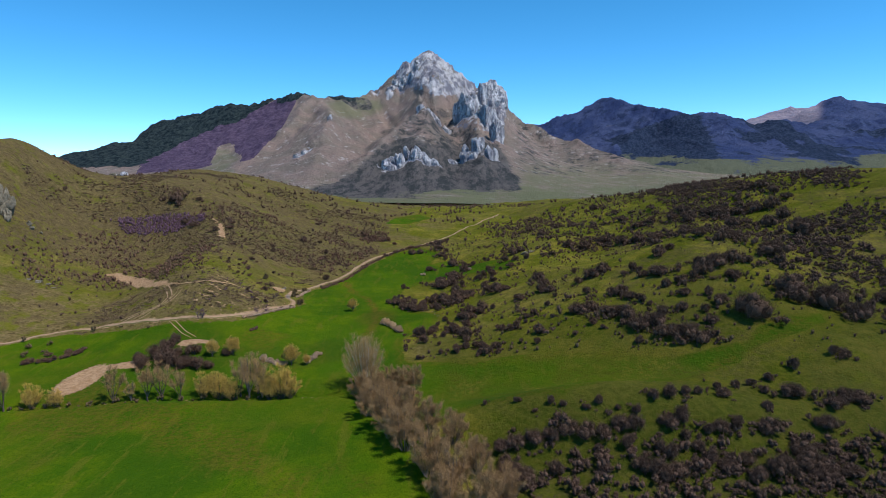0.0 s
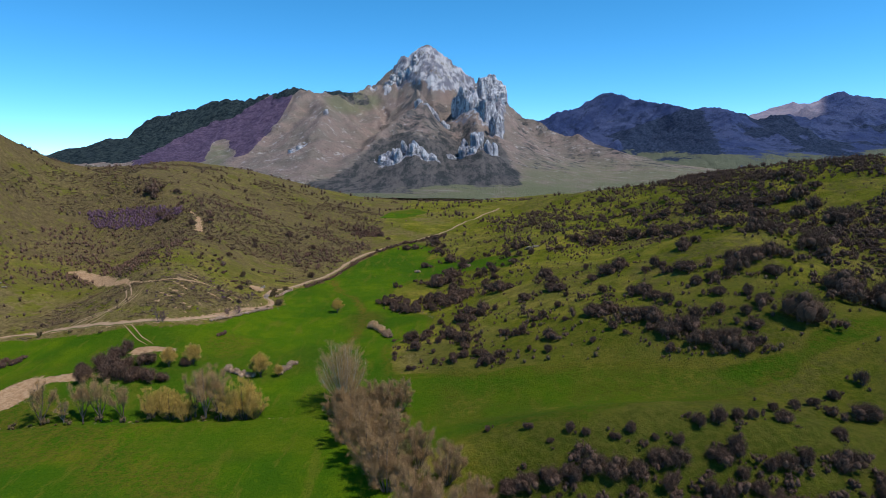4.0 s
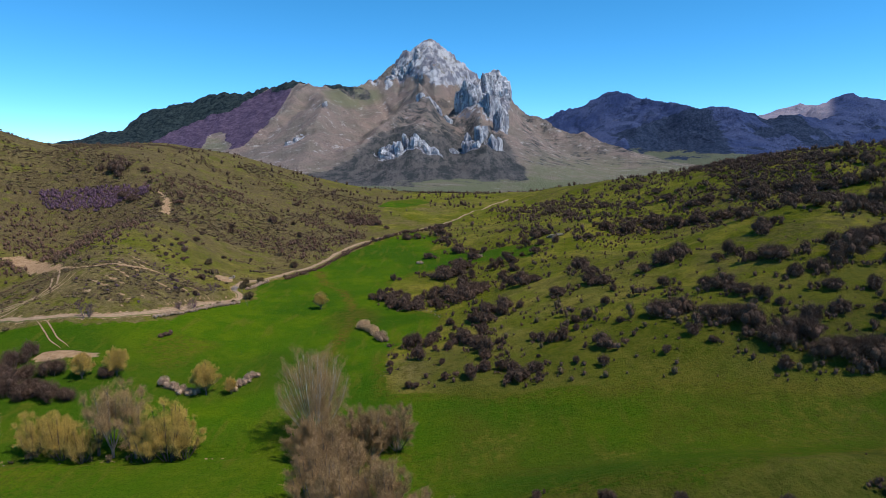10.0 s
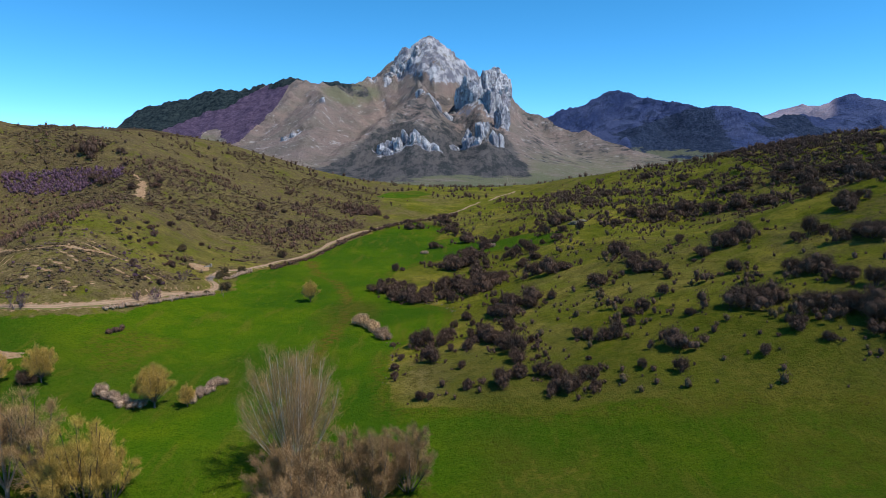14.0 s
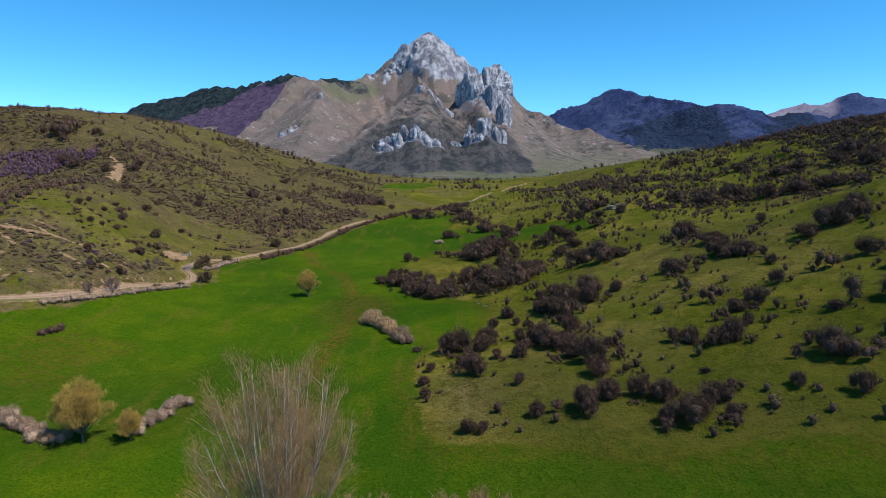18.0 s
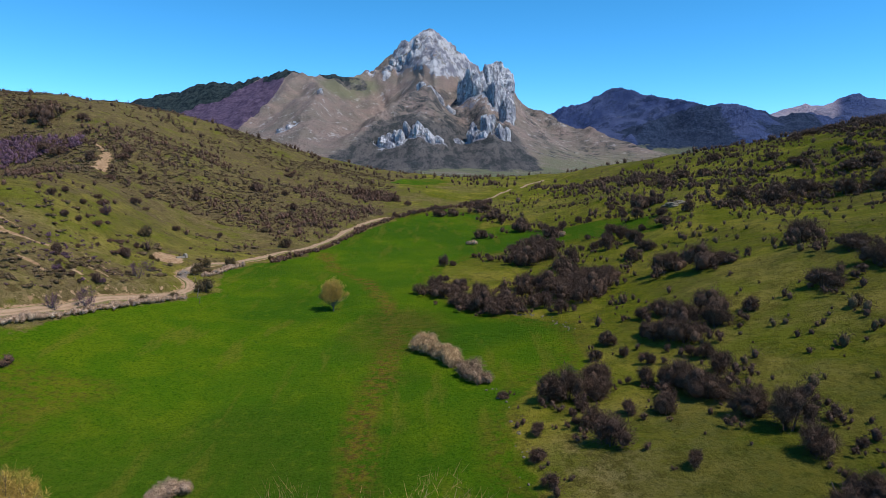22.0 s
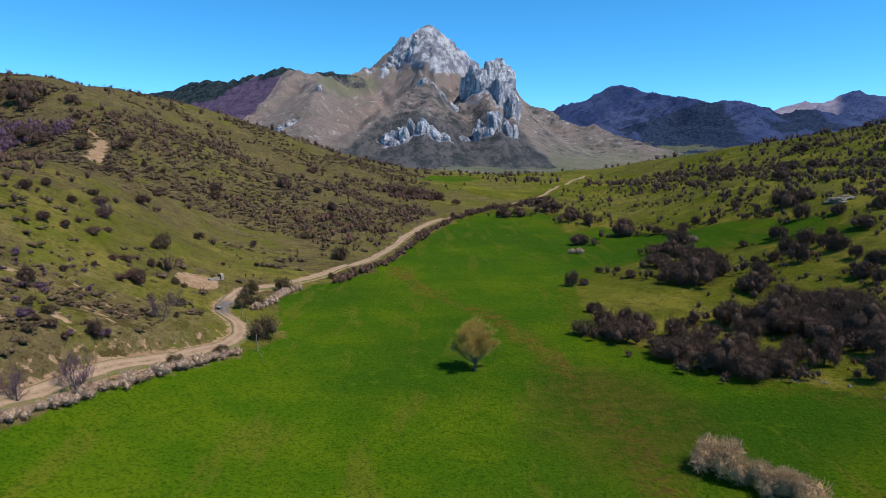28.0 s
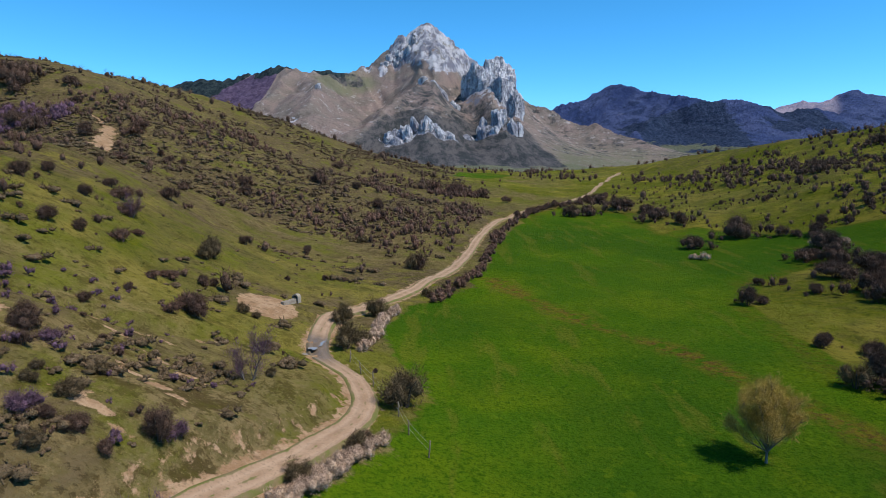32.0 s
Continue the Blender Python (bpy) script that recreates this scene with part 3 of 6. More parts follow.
def spaced(*stops):
    """Grid lines from (place, step up to the next place) stops."""
    out = []
    for (a, s), (b, _) in zip(stops, stops[1:]):
        out += list(np.linspace(a, b, max(1, round((b - a) / s)), endpoint=False))
    return np.array(out + [stops[-1][0]])


def build_ground():
    xs = spaced((-4200, 300), (-1200, 60), (-420, 8), (-260, 2.4), (-150, 1.4), (-92, 0.65), (-50, 1.1), (60, 1.6), (150, 2.8), (300, 8), (460, 60), (1200, 300), (4200, 300))
    ys = spaced((-900, 150), (-100, 20), (60, 3), (100, 1.3), (225, 0.65), (285, 1.1), (330, 1.6), (440, 2.6), (600, 5), (900, 15), (1300, 60), (2600, 250), (4600, 250))
    gx, gy = np.meshgrid(xs, ys)
    z, masks = relief(gx, gy)
    ob = mesh_object("ground", np.stack([gx, gy, z], -1).reshape(-1, 3), grid_faces(len(xs), len(ys)), TURF)
    for k, v in masks.items():
        attribute(ob, k, v)
    tagged(ob, "grassy valley floor and scrubby pasture slopes with bare earth patches", "ground", kind="structure")


build_ground()


def build_track():
    line = np.array(TRACK)
    d = np.gradient(line, axis=0)
    d /= np.linalg.norm(d, axis=1)[:, None]
    nrm = np.stack([-d[:, 1], d[:, 0]], 1)
    offs = np.array([-2.0, -1.7, -1.4, -1.1, -0.85, -0.6, -0.3, 0, 0.3, 0.6, 0.85, 1.1, 1.4, 1.7, 2.0])
    rut = np.exp(-((np.abs(offs) - 0.78) / 0.26) ** 2)
    wander = 0.25 * lattice_noise(np.arange(len(line)), np.zeros(len(line)), 9, 5)
    width = 0.52 + 0.09 * lattice_noise(np.arange(len(line)), np.ones(len(line)), 14, 6)
    p = line[:, None, :] + nrm[:, None, :] * (offs[None, :, None] * width[:, None, None] + wander[:, None, None])
    base, _ = relief(p[..., 0], p[..., 1])
    mid = base[:, 5:10].mean(1, keepdims=True)
    flat = mid + 0.5 * (base - mid)
    z = np.where(np.abs(offs) < 1.5, np.maximum(flat, base) + 0.10, base + 0.05) - 0.07 * rut + 0.03 * fbm(p[..., 0], p[..., 1], 1.4, 8, 2)
    z = np.where(np.abs(offs) > 1.9, base - 0.15, z)
    k = len(offs)
    ob = mesh_object("dirt_track", np.concatenate([p, z[..., None]], -1).reshape(-1, 3), grid_faces(k, len(line))[:, ::-1], EARTH)
    attribute(ob, "rut", np.broadcast_to(rut, (len(line), k)))
    verge = np.broadcast_to(np.maximum(smooth(1.0, 1.7, np.abs(offs)), 0.50 * np.exp(-(offs / 0.32) ** 2)), (len(line), k))
    attribute(ob, "verge", verge)
    attribute(ob, "wet", 1 - smooth(2.0, 5.5, np.hypot(p[..., 0] + 65.2, p[..., 1] - 261)))
    tagged(ob, "pale dusty earth track with two wheel ruts along the meadow", "track", kind="structure")


build_track()


def wheel_rut(line, offset, width, seed, label):
    """One worn wheel rut draped over the turf."""
    line = np.array(line)
    d = np.gradient(line, axis=0)
    d /= np.linalg.norm(d, axis=1)[:, None]
    nrm = np.stack([-d[:, 1], d[:, 0]], 1)
    k = np.arange(len(line))
    mid = offset + 0.12 * lattice_noise(k, 0 * k, 5, seed)
    half = width * (0.5 + 0.22 * lattice_noise(k, 0 * k, 3, seed + 1)) * np.minimum(1, 0.15 + 0.2 * np.minimum(k, k[::-1]))
    across = np.array([-1.6, -1, -0.3, 0.3, 1, 1.6])
    p = line[:, None, :] + nrm[:, None, :] * (mid[:, None] + half[:, None] * across)[..., None]
    z, _ = relief(p[..., 0], p[..., 1])
    z = z + np.array([-0.15, 0.12, 0.07, 0.07, 0.12, -0.15])
    ob = mesh_object("wheel_rut", np.concatenate([p, z[..., None]], -1).reshape(-1, 3), grid_faces(6, len(line))[:, ::-1], EARTH)
    attribute(ob, "verge", np.broadcast_to([0.75, 0.45, 0.0, 0.0, 0.45, 0.75], z.shape))
    tagged(ob, label, "track", "wheel ruts", kind="structure")


for n_, (rut_line, w_) in enumerate([(RUTS[0], 0.38), (RUTS[1], 0.2), (SPUR[0], 0.2)]):
    for o_ in (-0.75, 0.75):
        wheel_rut(rut_line, o_, w_, 11 + 2 * n_, "pale worn wheel rut across the grass")


# ---- the mountain and the ranges behind ----
def crest_field(x, y, crests):
    """Height of a massif from its crest lines (x, y, z per point) with concave flanks."""
    total = np.zeros(np.shape(x))
    for length, sharp, pts in crests:
        line = [(p[0], p[1]) for p in pts]
        run = np.concatenate([[0], np.cumsum([math.dist(a, b) for a, b in zip(line, line[1:])])])
        d, along, _ = line_distance(x, y, line)
        top = np.interp(along, run, [p[2] for p in pts])
        total = total + (np.maximum(top, 0.01) / 100 * np.exp(-((d / length) ** sharp))) ** 14
    return 100 * total ** (1 / 14)


MASSIF = [  # reach of the flank, its curve, crest points
    (260, 1.0, [(-1793, 2350, 10), (-1468, 2250, 45), (-1331, 2200, 71), (-1159, 2150, 103), (-1051, 2150, 124), (-982, 2150, 171), (-833, 2100, 205), (-742, 2080, 220), (-630, 2050, 225), (-511, 1980, 238), (-430, 1900, 240)]),
    (260, 1.0, [(-430, 1900, 238), (-369, 1855, 238), (-302, 1890, 232), (-246, 1950, 250), (-197, 1985, 258), (-145, 2000, 292)]),
    (170, 0.95, [(108, 1990, 272), (149, 1975, 276), (178, 1960, 236), (199, 1950, 179), (258, 1930, 150), (350, 1850, 109), (439, 1700, 65), (469, 1500, 28), (449, 1300, 14), (413, 1150, 10)]),
    (200, 1.0, [(-371, 1840, 232), (-370, 1720, 202), (-385, 1480, 112), (-413, 1300, 56), (-419, 1150, 32)]),
    (190, 1.05, [(-344, 1820, 226), (-251, 1430, 154), (-240, 1230, 87), (-225, 1050, 36)]),
    (140, 1.05, [(-96, 1930, 254), (-34, 1520, 183), (-100, 1330, 123), (-143, 1200, 73), (-169, 1080, 36)]),
    (130, 1.05, [(-34, 1520, 180), (-44, 1320, 116), (-51, 1200, 79), (-45, 1050, 40)]),
    (120, 1.05, [(108, 1990, 268), (70, 1560, 186), (98, 1450, 136), (77, 1270, 86), (67, 1100, 44)]),
    (120, 1.05, [(178, 1960, 232), (156, 1600, 127), (126, 1350, 82), (99, 1130, 38)]),
]
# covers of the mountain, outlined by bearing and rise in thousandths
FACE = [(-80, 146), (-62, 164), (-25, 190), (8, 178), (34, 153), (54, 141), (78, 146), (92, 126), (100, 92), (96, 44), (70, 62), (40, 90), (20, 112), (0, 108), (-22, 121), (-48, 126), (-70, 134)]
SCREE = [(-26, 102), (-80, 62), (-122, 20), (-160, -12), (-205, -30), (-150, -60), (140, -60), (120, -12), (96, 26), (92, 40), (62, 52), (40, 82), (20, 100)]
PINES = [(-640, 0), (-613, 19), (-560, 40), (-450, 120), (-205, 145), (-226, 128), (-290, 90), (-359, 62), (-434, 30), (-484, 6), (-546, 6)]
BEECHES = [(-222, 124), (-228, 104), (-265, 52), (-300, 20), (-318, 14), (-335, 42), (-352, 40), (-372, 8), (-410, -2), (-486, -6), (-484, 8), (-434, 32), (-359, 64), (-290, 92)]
CLIFFS = [  # rock masses: x, y, height of the middle, half-width, half-height
    (150, 1945, 232, 40, 92), (127, 1925, 250, 23, 67), (172, 1935, 220, 22, 78), (62, 1535, 195, 24, 38), (43, 1540, 196, 13, 25), (106, 1480, 157, 19, 46), (120, 1410, 135, 13, 33), (91, 1500, 171, 12, 30),
    (42, 1250, 94, 15, 22), (72, 1255, 100, 15, 24), (96, 1250, 89, 15, 18), (21, 1240, 86, 8, 9), (60, 1235, 82, 11, 10),
    (-97, 1200, 103, 10, 12), (-73, 1190, 95, 14, 19), (-49, 1180, 86, 12, 15), (-32, 1170, 76, 12, 13), (-13, 1160, 71, 11, 12), (-97, 1170, 74, 13, 10), (-81, 1160, 65, 11, 6), (-113, 1180, 87, 8, 6),
    (-29, 1515, 208, 15, 15), (-9, 1500, 190, 12, 15), (-51, 1560, 224, 11, 11), (8, 1490, 174, 9, 12), (-141, 1992, 324, 15, 16), (-80, 1960, 287, 14, 16), (-210, 1985, 300, 14, 7), (-116, 1975, 300, 16, 11), (-160, 1960, 281, 12, 7),
    (-251, 1420, 178, 9, 5), (-279, 1230, 89, 10, 6), (-264, 1240, 96, 7, 5), (-153, 1190, 76, 6, 3), (-491, 1230, 66, 11, 9), (-726, 1400, 63, 15, 9),
]


def mountain_base(y):
    return 5 + 36 * smooth(900, 2000, y)


def massif(x, y):
    wx, wy = x + 10 * fbm(x, y, 90, 101, 3), y + 16 * fbm(x, y, 110, 103, 3)
    z = crest_field(wx, wy, MASSIF)
    # the summit pyramid: two lower and two steeper faces either side of a rib, and the back
    px, py = x + 42 + 4 * fbm(x, y, 60, 107, 4), y - 2000 + 6 * fbm(x, y, 70, 109, 4)
    peak = np.minimum.reduce([384 + 0.78 * px + 0.95 * py, 384 - 0.74 * px + 0.80 * py, 302 + 1.15 * (px + 83) + 0.9 * py, 338 - 1.1 * (px - 56) + 0.8 * py, 384 - 1.3 * py])
    z = np.maximum(z, peak)
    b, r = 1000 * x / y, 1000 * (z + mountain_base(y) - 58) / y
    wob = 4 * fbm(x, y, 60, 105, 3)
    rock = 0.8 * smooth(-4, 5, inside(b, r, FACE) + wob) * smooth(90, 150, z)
    for a, c, _, w, h in CLIFFS:
        rock = np.maximum(rock, 0.62 * (1 - smooth(0.9, 1.7, np.hypot((x - a) / w, (y - c + 0.3 * w) / (1.4 * w)))))
    # slanting beds and buttresses of the bare rock
    p, q = 0.80 * x + 0.60 * z, 0.80 * z - 0.60 * x
    beds = np.abs(fbm(0.5 * p, 2.1 * q, 55, 113, 5, 0.6))
    butt = np.abs(fbm(x, 0.5 * z, 60, 119, 5, 0.58))
    near_top = 1 - 0.7 * smooth(330, 375, z)
    z = z + rock * near_top * (20 * butt + 15 * beds - 20)
    gullies = 1 - np.abs(fbm(x + 0.25 * y, 0.35 * y, 110, 115, 4))
    z = z + (1 - rock) * smooth(20, 110, z) * (12 * gullies + 5 * fbm(x, y, 36, 117, 4) - 9)
    return z, rock


def build_mountain():
    xs = spaced((-2000, 30), (-1300, 9), (-720, 5), (-260, 3.0), (240, 5), (560, 14), (900, 14))
    ys = spaced((820, 20), (1000, 7), (1120, 4.6), (1600, 4.6), (2040, 8), (2250, 40), (2700, 40))
    gx, gy = np.meshgrid(xs, ys)
    z, rock = massif(gx, gy)
    base = mountain_base(gy)
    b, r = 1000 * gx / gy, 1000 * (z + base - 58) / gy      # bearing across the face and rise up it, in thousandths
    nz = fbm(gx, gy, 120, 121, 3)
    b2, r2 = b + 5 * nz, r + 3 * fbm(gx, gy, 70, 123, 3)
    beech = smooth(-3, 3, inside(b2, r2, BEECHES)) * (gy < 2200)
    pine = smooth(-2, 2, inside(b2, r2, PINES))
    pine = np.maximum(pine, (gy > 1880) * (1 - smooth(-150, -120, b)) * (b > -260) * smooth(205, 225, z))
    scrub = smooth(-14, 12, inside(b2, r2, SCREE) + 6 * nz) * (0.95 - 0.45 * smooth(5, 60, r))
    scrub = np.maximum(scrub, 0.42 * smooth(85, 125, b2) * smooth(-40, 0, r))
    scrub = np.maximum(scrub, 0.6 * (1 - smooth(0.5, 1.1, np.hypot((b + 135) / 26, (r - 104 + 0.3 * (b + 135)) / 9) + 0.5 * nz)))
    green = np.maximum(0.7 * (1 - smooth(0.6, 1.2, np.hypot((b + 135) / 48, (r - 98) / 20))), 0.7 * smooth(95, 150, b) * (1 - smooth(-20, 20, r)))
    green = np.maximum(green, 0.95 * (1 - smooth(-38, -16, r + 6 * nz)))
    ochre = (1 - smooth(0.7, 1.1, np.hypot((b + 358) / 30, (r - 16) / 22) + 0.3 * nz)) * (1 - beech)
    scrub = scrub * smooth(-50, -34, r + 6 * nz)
    z = z + beech * (1.5 + 4 * np.abs(lattice_noise(gx, gy, 13, 131))) + pine * (2 + 7 * np.abs(lattice_noise(gx, gy, 15, 133)))
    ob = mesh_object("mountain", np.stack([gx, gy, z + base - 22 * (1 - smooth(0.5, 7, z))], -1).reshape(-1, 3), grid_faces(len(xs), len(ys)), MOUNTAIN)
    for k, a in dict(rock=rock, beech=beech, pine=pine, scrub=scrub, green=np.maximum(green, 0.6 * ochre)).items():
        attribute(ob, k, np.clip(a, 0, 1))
    tagged(ob, "grey limestone peak above brown turf, dark scrub and bare purple woods, tinted with painted haze", "mountain", kind="structure")


build_mountain()


def rock_mass(seed, half, cuts, planes=9, shady=0.8):
    """An angular rock: steep flat faces and a slanting top, broken into ribs and ledges."""
    g = np.random.default_rng(seed)
    way = np.concatenate([unit(g.normal(size=(planes, 3)) * [1, 1, 0.28]), unit(np.stack([g.uniform(-0.9, 0.9, 5), g.uniform(-0.9, 0.4, 5), np.full(5, 1.0)], 1)), unit(np.array([[-0.86, -0.5, 0.08]]))])
    dist = np.concatenate([g.uniform(0.62, 0.95, planes), g.uniform(0.72, 1.0, 5), [shady]])
    bm = bmesh.new()
    bmesh.ops.create_icosphere(bm, subdivisions=cuts, radius=1.0)
    d = np.array([v.co[:] for v in bm.verts])
    f = np.array([[v.index for v in t.verts] for t in bm.faces])
    bm.free()
    dot = d @ way.T
    r = np.minimum(np.min(np.where(dot > 0.05, dist / np.maximum(dot, 0.05), 9), axis=1), 1.25)
    p = d * r[:, None] * np.array(half)
    size = min(half[0], half[1])
    ribs, ledges = np.zeros(len(p)), np.zeros(len(p))
    for k, v in enumerate(p):
        q = Vector((v[0] * 1.5, v[1] * 1.5, v[2] * 0.4)) / size + Vector((seed * 7.3, 0, 0))
        ribs[k] = noise.ridged_multi_fractal(q, 0.9, 2.1, 5, 1.0, 2.0)
        ledges[k] = noise.fractal(Vector(v) * (2.6 / size) + Vector((0, seed * 3.1, 0)), 0.7, 2.2, 4)
    p = p + d * [1, 1, 0.35] * ((ribs - ribs.mean()) * 0.15 * size + ledges * 0.10 * size)[:, None]
    p[:, 2] += np.where(p[:, 2] > 0, (ribs - ribs.mean()) * 0.12 * half[2], 0)
    return p, f


def unit(v):
    return v / (np.linalg.norm(v, axis=-1, keepdims=True) + 1e-9)


def build_cliffs():
    """The limestone towers and outcrops of the mountain, each mass a part."""
    top = tagged(new("limestone_cliffs"), "pale grey limestone towers and outcrops on the mountain", "cliff", kind="structure")
    g = np.random.default_rng(690)
    masses = [(x, y, z, w, h, True) for x, y, z, w, h in CLIFFS if h > 24]
    for x, y, z, w, h in CLIFFS:
        if h <= 24:         # an outcrop: a handful of upright blocks of uneven height
            for _ in range(4 if h > 8 else 2):
                u = g.uniform(0.4, 0.85)
                masses.append((x + g.uniform(-0.75, 0.75) * w, y + g.uniform(-0.9, 0.9) * w, z + g.uniform(-0.6, 0.1) * h, w * u * 0.75, h * g.uniform(0.6, 1.15), False))
    for k, (x, y, z, w, h, tower) in enumerate(masses):
        ground = massif(np.array([float(x)]), np.array([float(y)]))[0][0] + mountain_base(y)
        top_z = z + h if tower else ground + 1.15 * h
        low = min(z - h, ground - 0.5 * h) if tower else ground - 0.6 * h
        v, f = rock_mass(700 + k, (w * 1.3, w * 1.1, 0.5 * (top_z - low) * 1.12), 5 if tower else 4, 7, 0.5 if 24 < h < 50 else 0.7)
        ob = mesh_object("rock_mass", v, f, CLIFF, top, "", False)
        ob.matrix_basis = pose(x, y, 0.5 * (top_z + low), g.uniform(-6, 6), g.uniform(-14, 6) if not tower else 0, 0)


build_cliffs()

RANGES = [
    (300, 1.0, [(120, 2600, 120), (268, 2560, 162), (346, 2540, 205), (489, 2520, 237), (573, 2500, 275), (645, 2480, 300), (684, 2420, 282), (743, 2300, 246), (771, 2260, 224), (819, 2200, 218), (869, 2130, 204), (924, 2060, 187), (970, 2050, 166), (1147, 2080, 169), (1308, 2100, 175), (1472, 2100, 186), (1718, 2100, 196)]),
    (170, 1.1, [(771, 2260, 220), (647, 2080, 142), (524, 1900, 78), (473, 1800, 40)]),
    (200, 1.1, [(1147, 2080, 165), (1060, 1900, 100), (980, 1700, 40)]),
]
FAR_RANGE = [(600, 1.1, [(1200, 3050, 190), (1360, 3000, 231), (1394, 2950, 248), (1493, 2900, 277), (1595, 2900, 303), (1694, 2850, 295), (1729, 2760, 330), (1811, 2760, 307), (1929, 2760, 303), (2252, 2760, 312)])]


def range_height(x, y):
    wx, wy = x + 25 * fbm(x, y, 160, 201, 3), y + 30 * fbm(x, y, 180, 203, 3)
    z = crest_field(wx, wy, RANGES)
    return z + smooth(30, 120, z) * (8 * (1 - 2 * np.abs(fbm(x, 0.5 * y, 120, 205, 4))) + 3 * fbm(x, y, 30, 207, 3))


def far_height(x, y):
    z = crest_field(x + 30 * fbm(x, y, 200, 221, 3), y + 30 * fbm(x, y, 200, 223, 3), FAR_RANGE)
    return z + smooth(40, 160, z) * 14 * (1 - 2 * np.abs(fbm(x, y, 150, 225, 4)))


def build_ranges():
    xs = spaced((100, 14), (420, 7), (1500, 12), (2300, 60), (3000, 60))
    ys = spaced((1400, 40), (1700, 10), (2600, 20), (2720, 60), (3000, 60))
    gx, gy = np.meshgrid(xs, ys)
    z = range_height(gx, gy)
    u, v = gx / gy, (z - 10) / gy
    nz = fbm(gx, gy, 150, 209, 3)
    pine = smooth(0.26, 0.29, u + 0.02 * nz) * (1 - smooth(0.40, 0.46, u + 0.6 * (v - 0.05))) * (1 - smooth(0.0, 0.02, v - 0.045 - 0.32 * (u - 0.27)))
    pine = np.maximum(pine, 0.75 * smooth(0.42, 0.5, u) * smooth(-0.2, 0.4, nz))
    green = (1 - smooth(0.012, 0.035, v + 0.012 * nz))
    z = z + 7 * pine * np.abs(lattice_noise(gx, gy, 12, 211))
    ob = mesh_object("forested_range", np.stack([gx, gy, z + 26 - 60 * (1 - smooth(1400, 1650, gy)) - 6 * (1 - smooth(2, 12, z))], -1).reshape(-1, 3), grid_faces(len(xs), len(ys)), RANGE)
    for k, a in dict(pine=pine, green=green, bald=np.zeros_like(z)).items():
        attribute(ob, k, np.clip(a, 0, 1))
    tagged(ob, "dark wooded mountain range behind the valley, haze blue put into its colours", "mountain", kind="structure")
    xs = spaced((900, 60), (1500, 16), (2600, 60), (3400, 60))
    ys = spaced((2400, 60), (2600, 16), (3100, 60), (3700, 60))
    gx, gy = np.meshgrid(xs, ys)
    z = far_height(gx, gy)
    u = gx / gy
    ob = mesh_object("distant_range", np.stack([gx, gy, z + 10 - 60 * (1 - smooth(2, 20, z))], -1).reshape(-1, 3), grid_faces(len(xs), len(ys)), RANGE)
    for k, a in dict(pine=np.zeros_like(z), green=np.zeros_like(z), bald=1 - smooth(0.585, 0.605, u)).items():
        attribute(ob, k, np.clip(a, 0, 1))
    tagged(ob, "distant bare pinkish mountain ridge under the sky, haze put into its colours", "mountain", kind="structure")


build_ranges()


# ---- plants: twigs and limbs ----
def part(name, verts, faces, material, parent, label=""):
    return mesh_object(name, verts, faces, material, parent, label)


def twig_cloud(rng, starts, ways, lengths, widths, bend=0.25):
    """Thin tapering twigs; with a bend, two pieces to a twig."""
    n = len(starts)
    side = np.cross(ways, rng.normal(size=(n, 3)))
    side /= np.linalg.norm(side, axis=1)[:, None] + 1e-9
    tip = starts + ways * lengths[:, None] + rng.normal(size=(n, 3)) * (lengths * bend)[:, None]
    w = side * widths[:, None] * 0.5
    i = np.arange(n)[:, None]
    if not bend:
        return np.stack([starts - w, starts + w, tip], 1).reshape(-1, 3), i * 3 + [0, 1, 2]
    mid = starts + ways * (lengths * 0.55)[:, None] + rng.normal(size=(n, 3)) * (lengths * bend * 0.4)[:, None]
    v = np.stack([starts - w, starts + w, mid + w * 0.8, mid - w * 0.8, tip], 1).reshape(-1, 3)
    return v, np.concatenate([i * 5 + [0, 1, 2], i * 5 + [0, 2, 3], i * 5 + [3, 2, 4]])


def tubes(paths, sides=4):
    """Tapered limbs: each a list of (point, radius)."""
    vs, fs, n = [], [], 0
    for path in paths:
        pts = [Vector(p) for p, _ in path]
        for k, (p, r) in enumerate(path):
            d = (pts[min(k + 1, len(pts) - 1)] - pts[max(k - 1, 0)]).normalized()
            a = d.orthogonal().normalized()
            b = d.cross(a)
            for s in range(sides):
                t = 2 * math.pi * s / sides
                vs.append(pts[k] + (a * math.cos(t) + b * math.sin(t)) * r)
        for k in range(len(path) - 1):
            for s in range(sides):
                q = n + k * sides + s
                e = n + k * sides + (s + 1) % sides
                fs += [(q, e, e + sides), (q, e + sides, q + sides)]
        n += len(path) * sides
    return np.array(vs), np.array(fs)


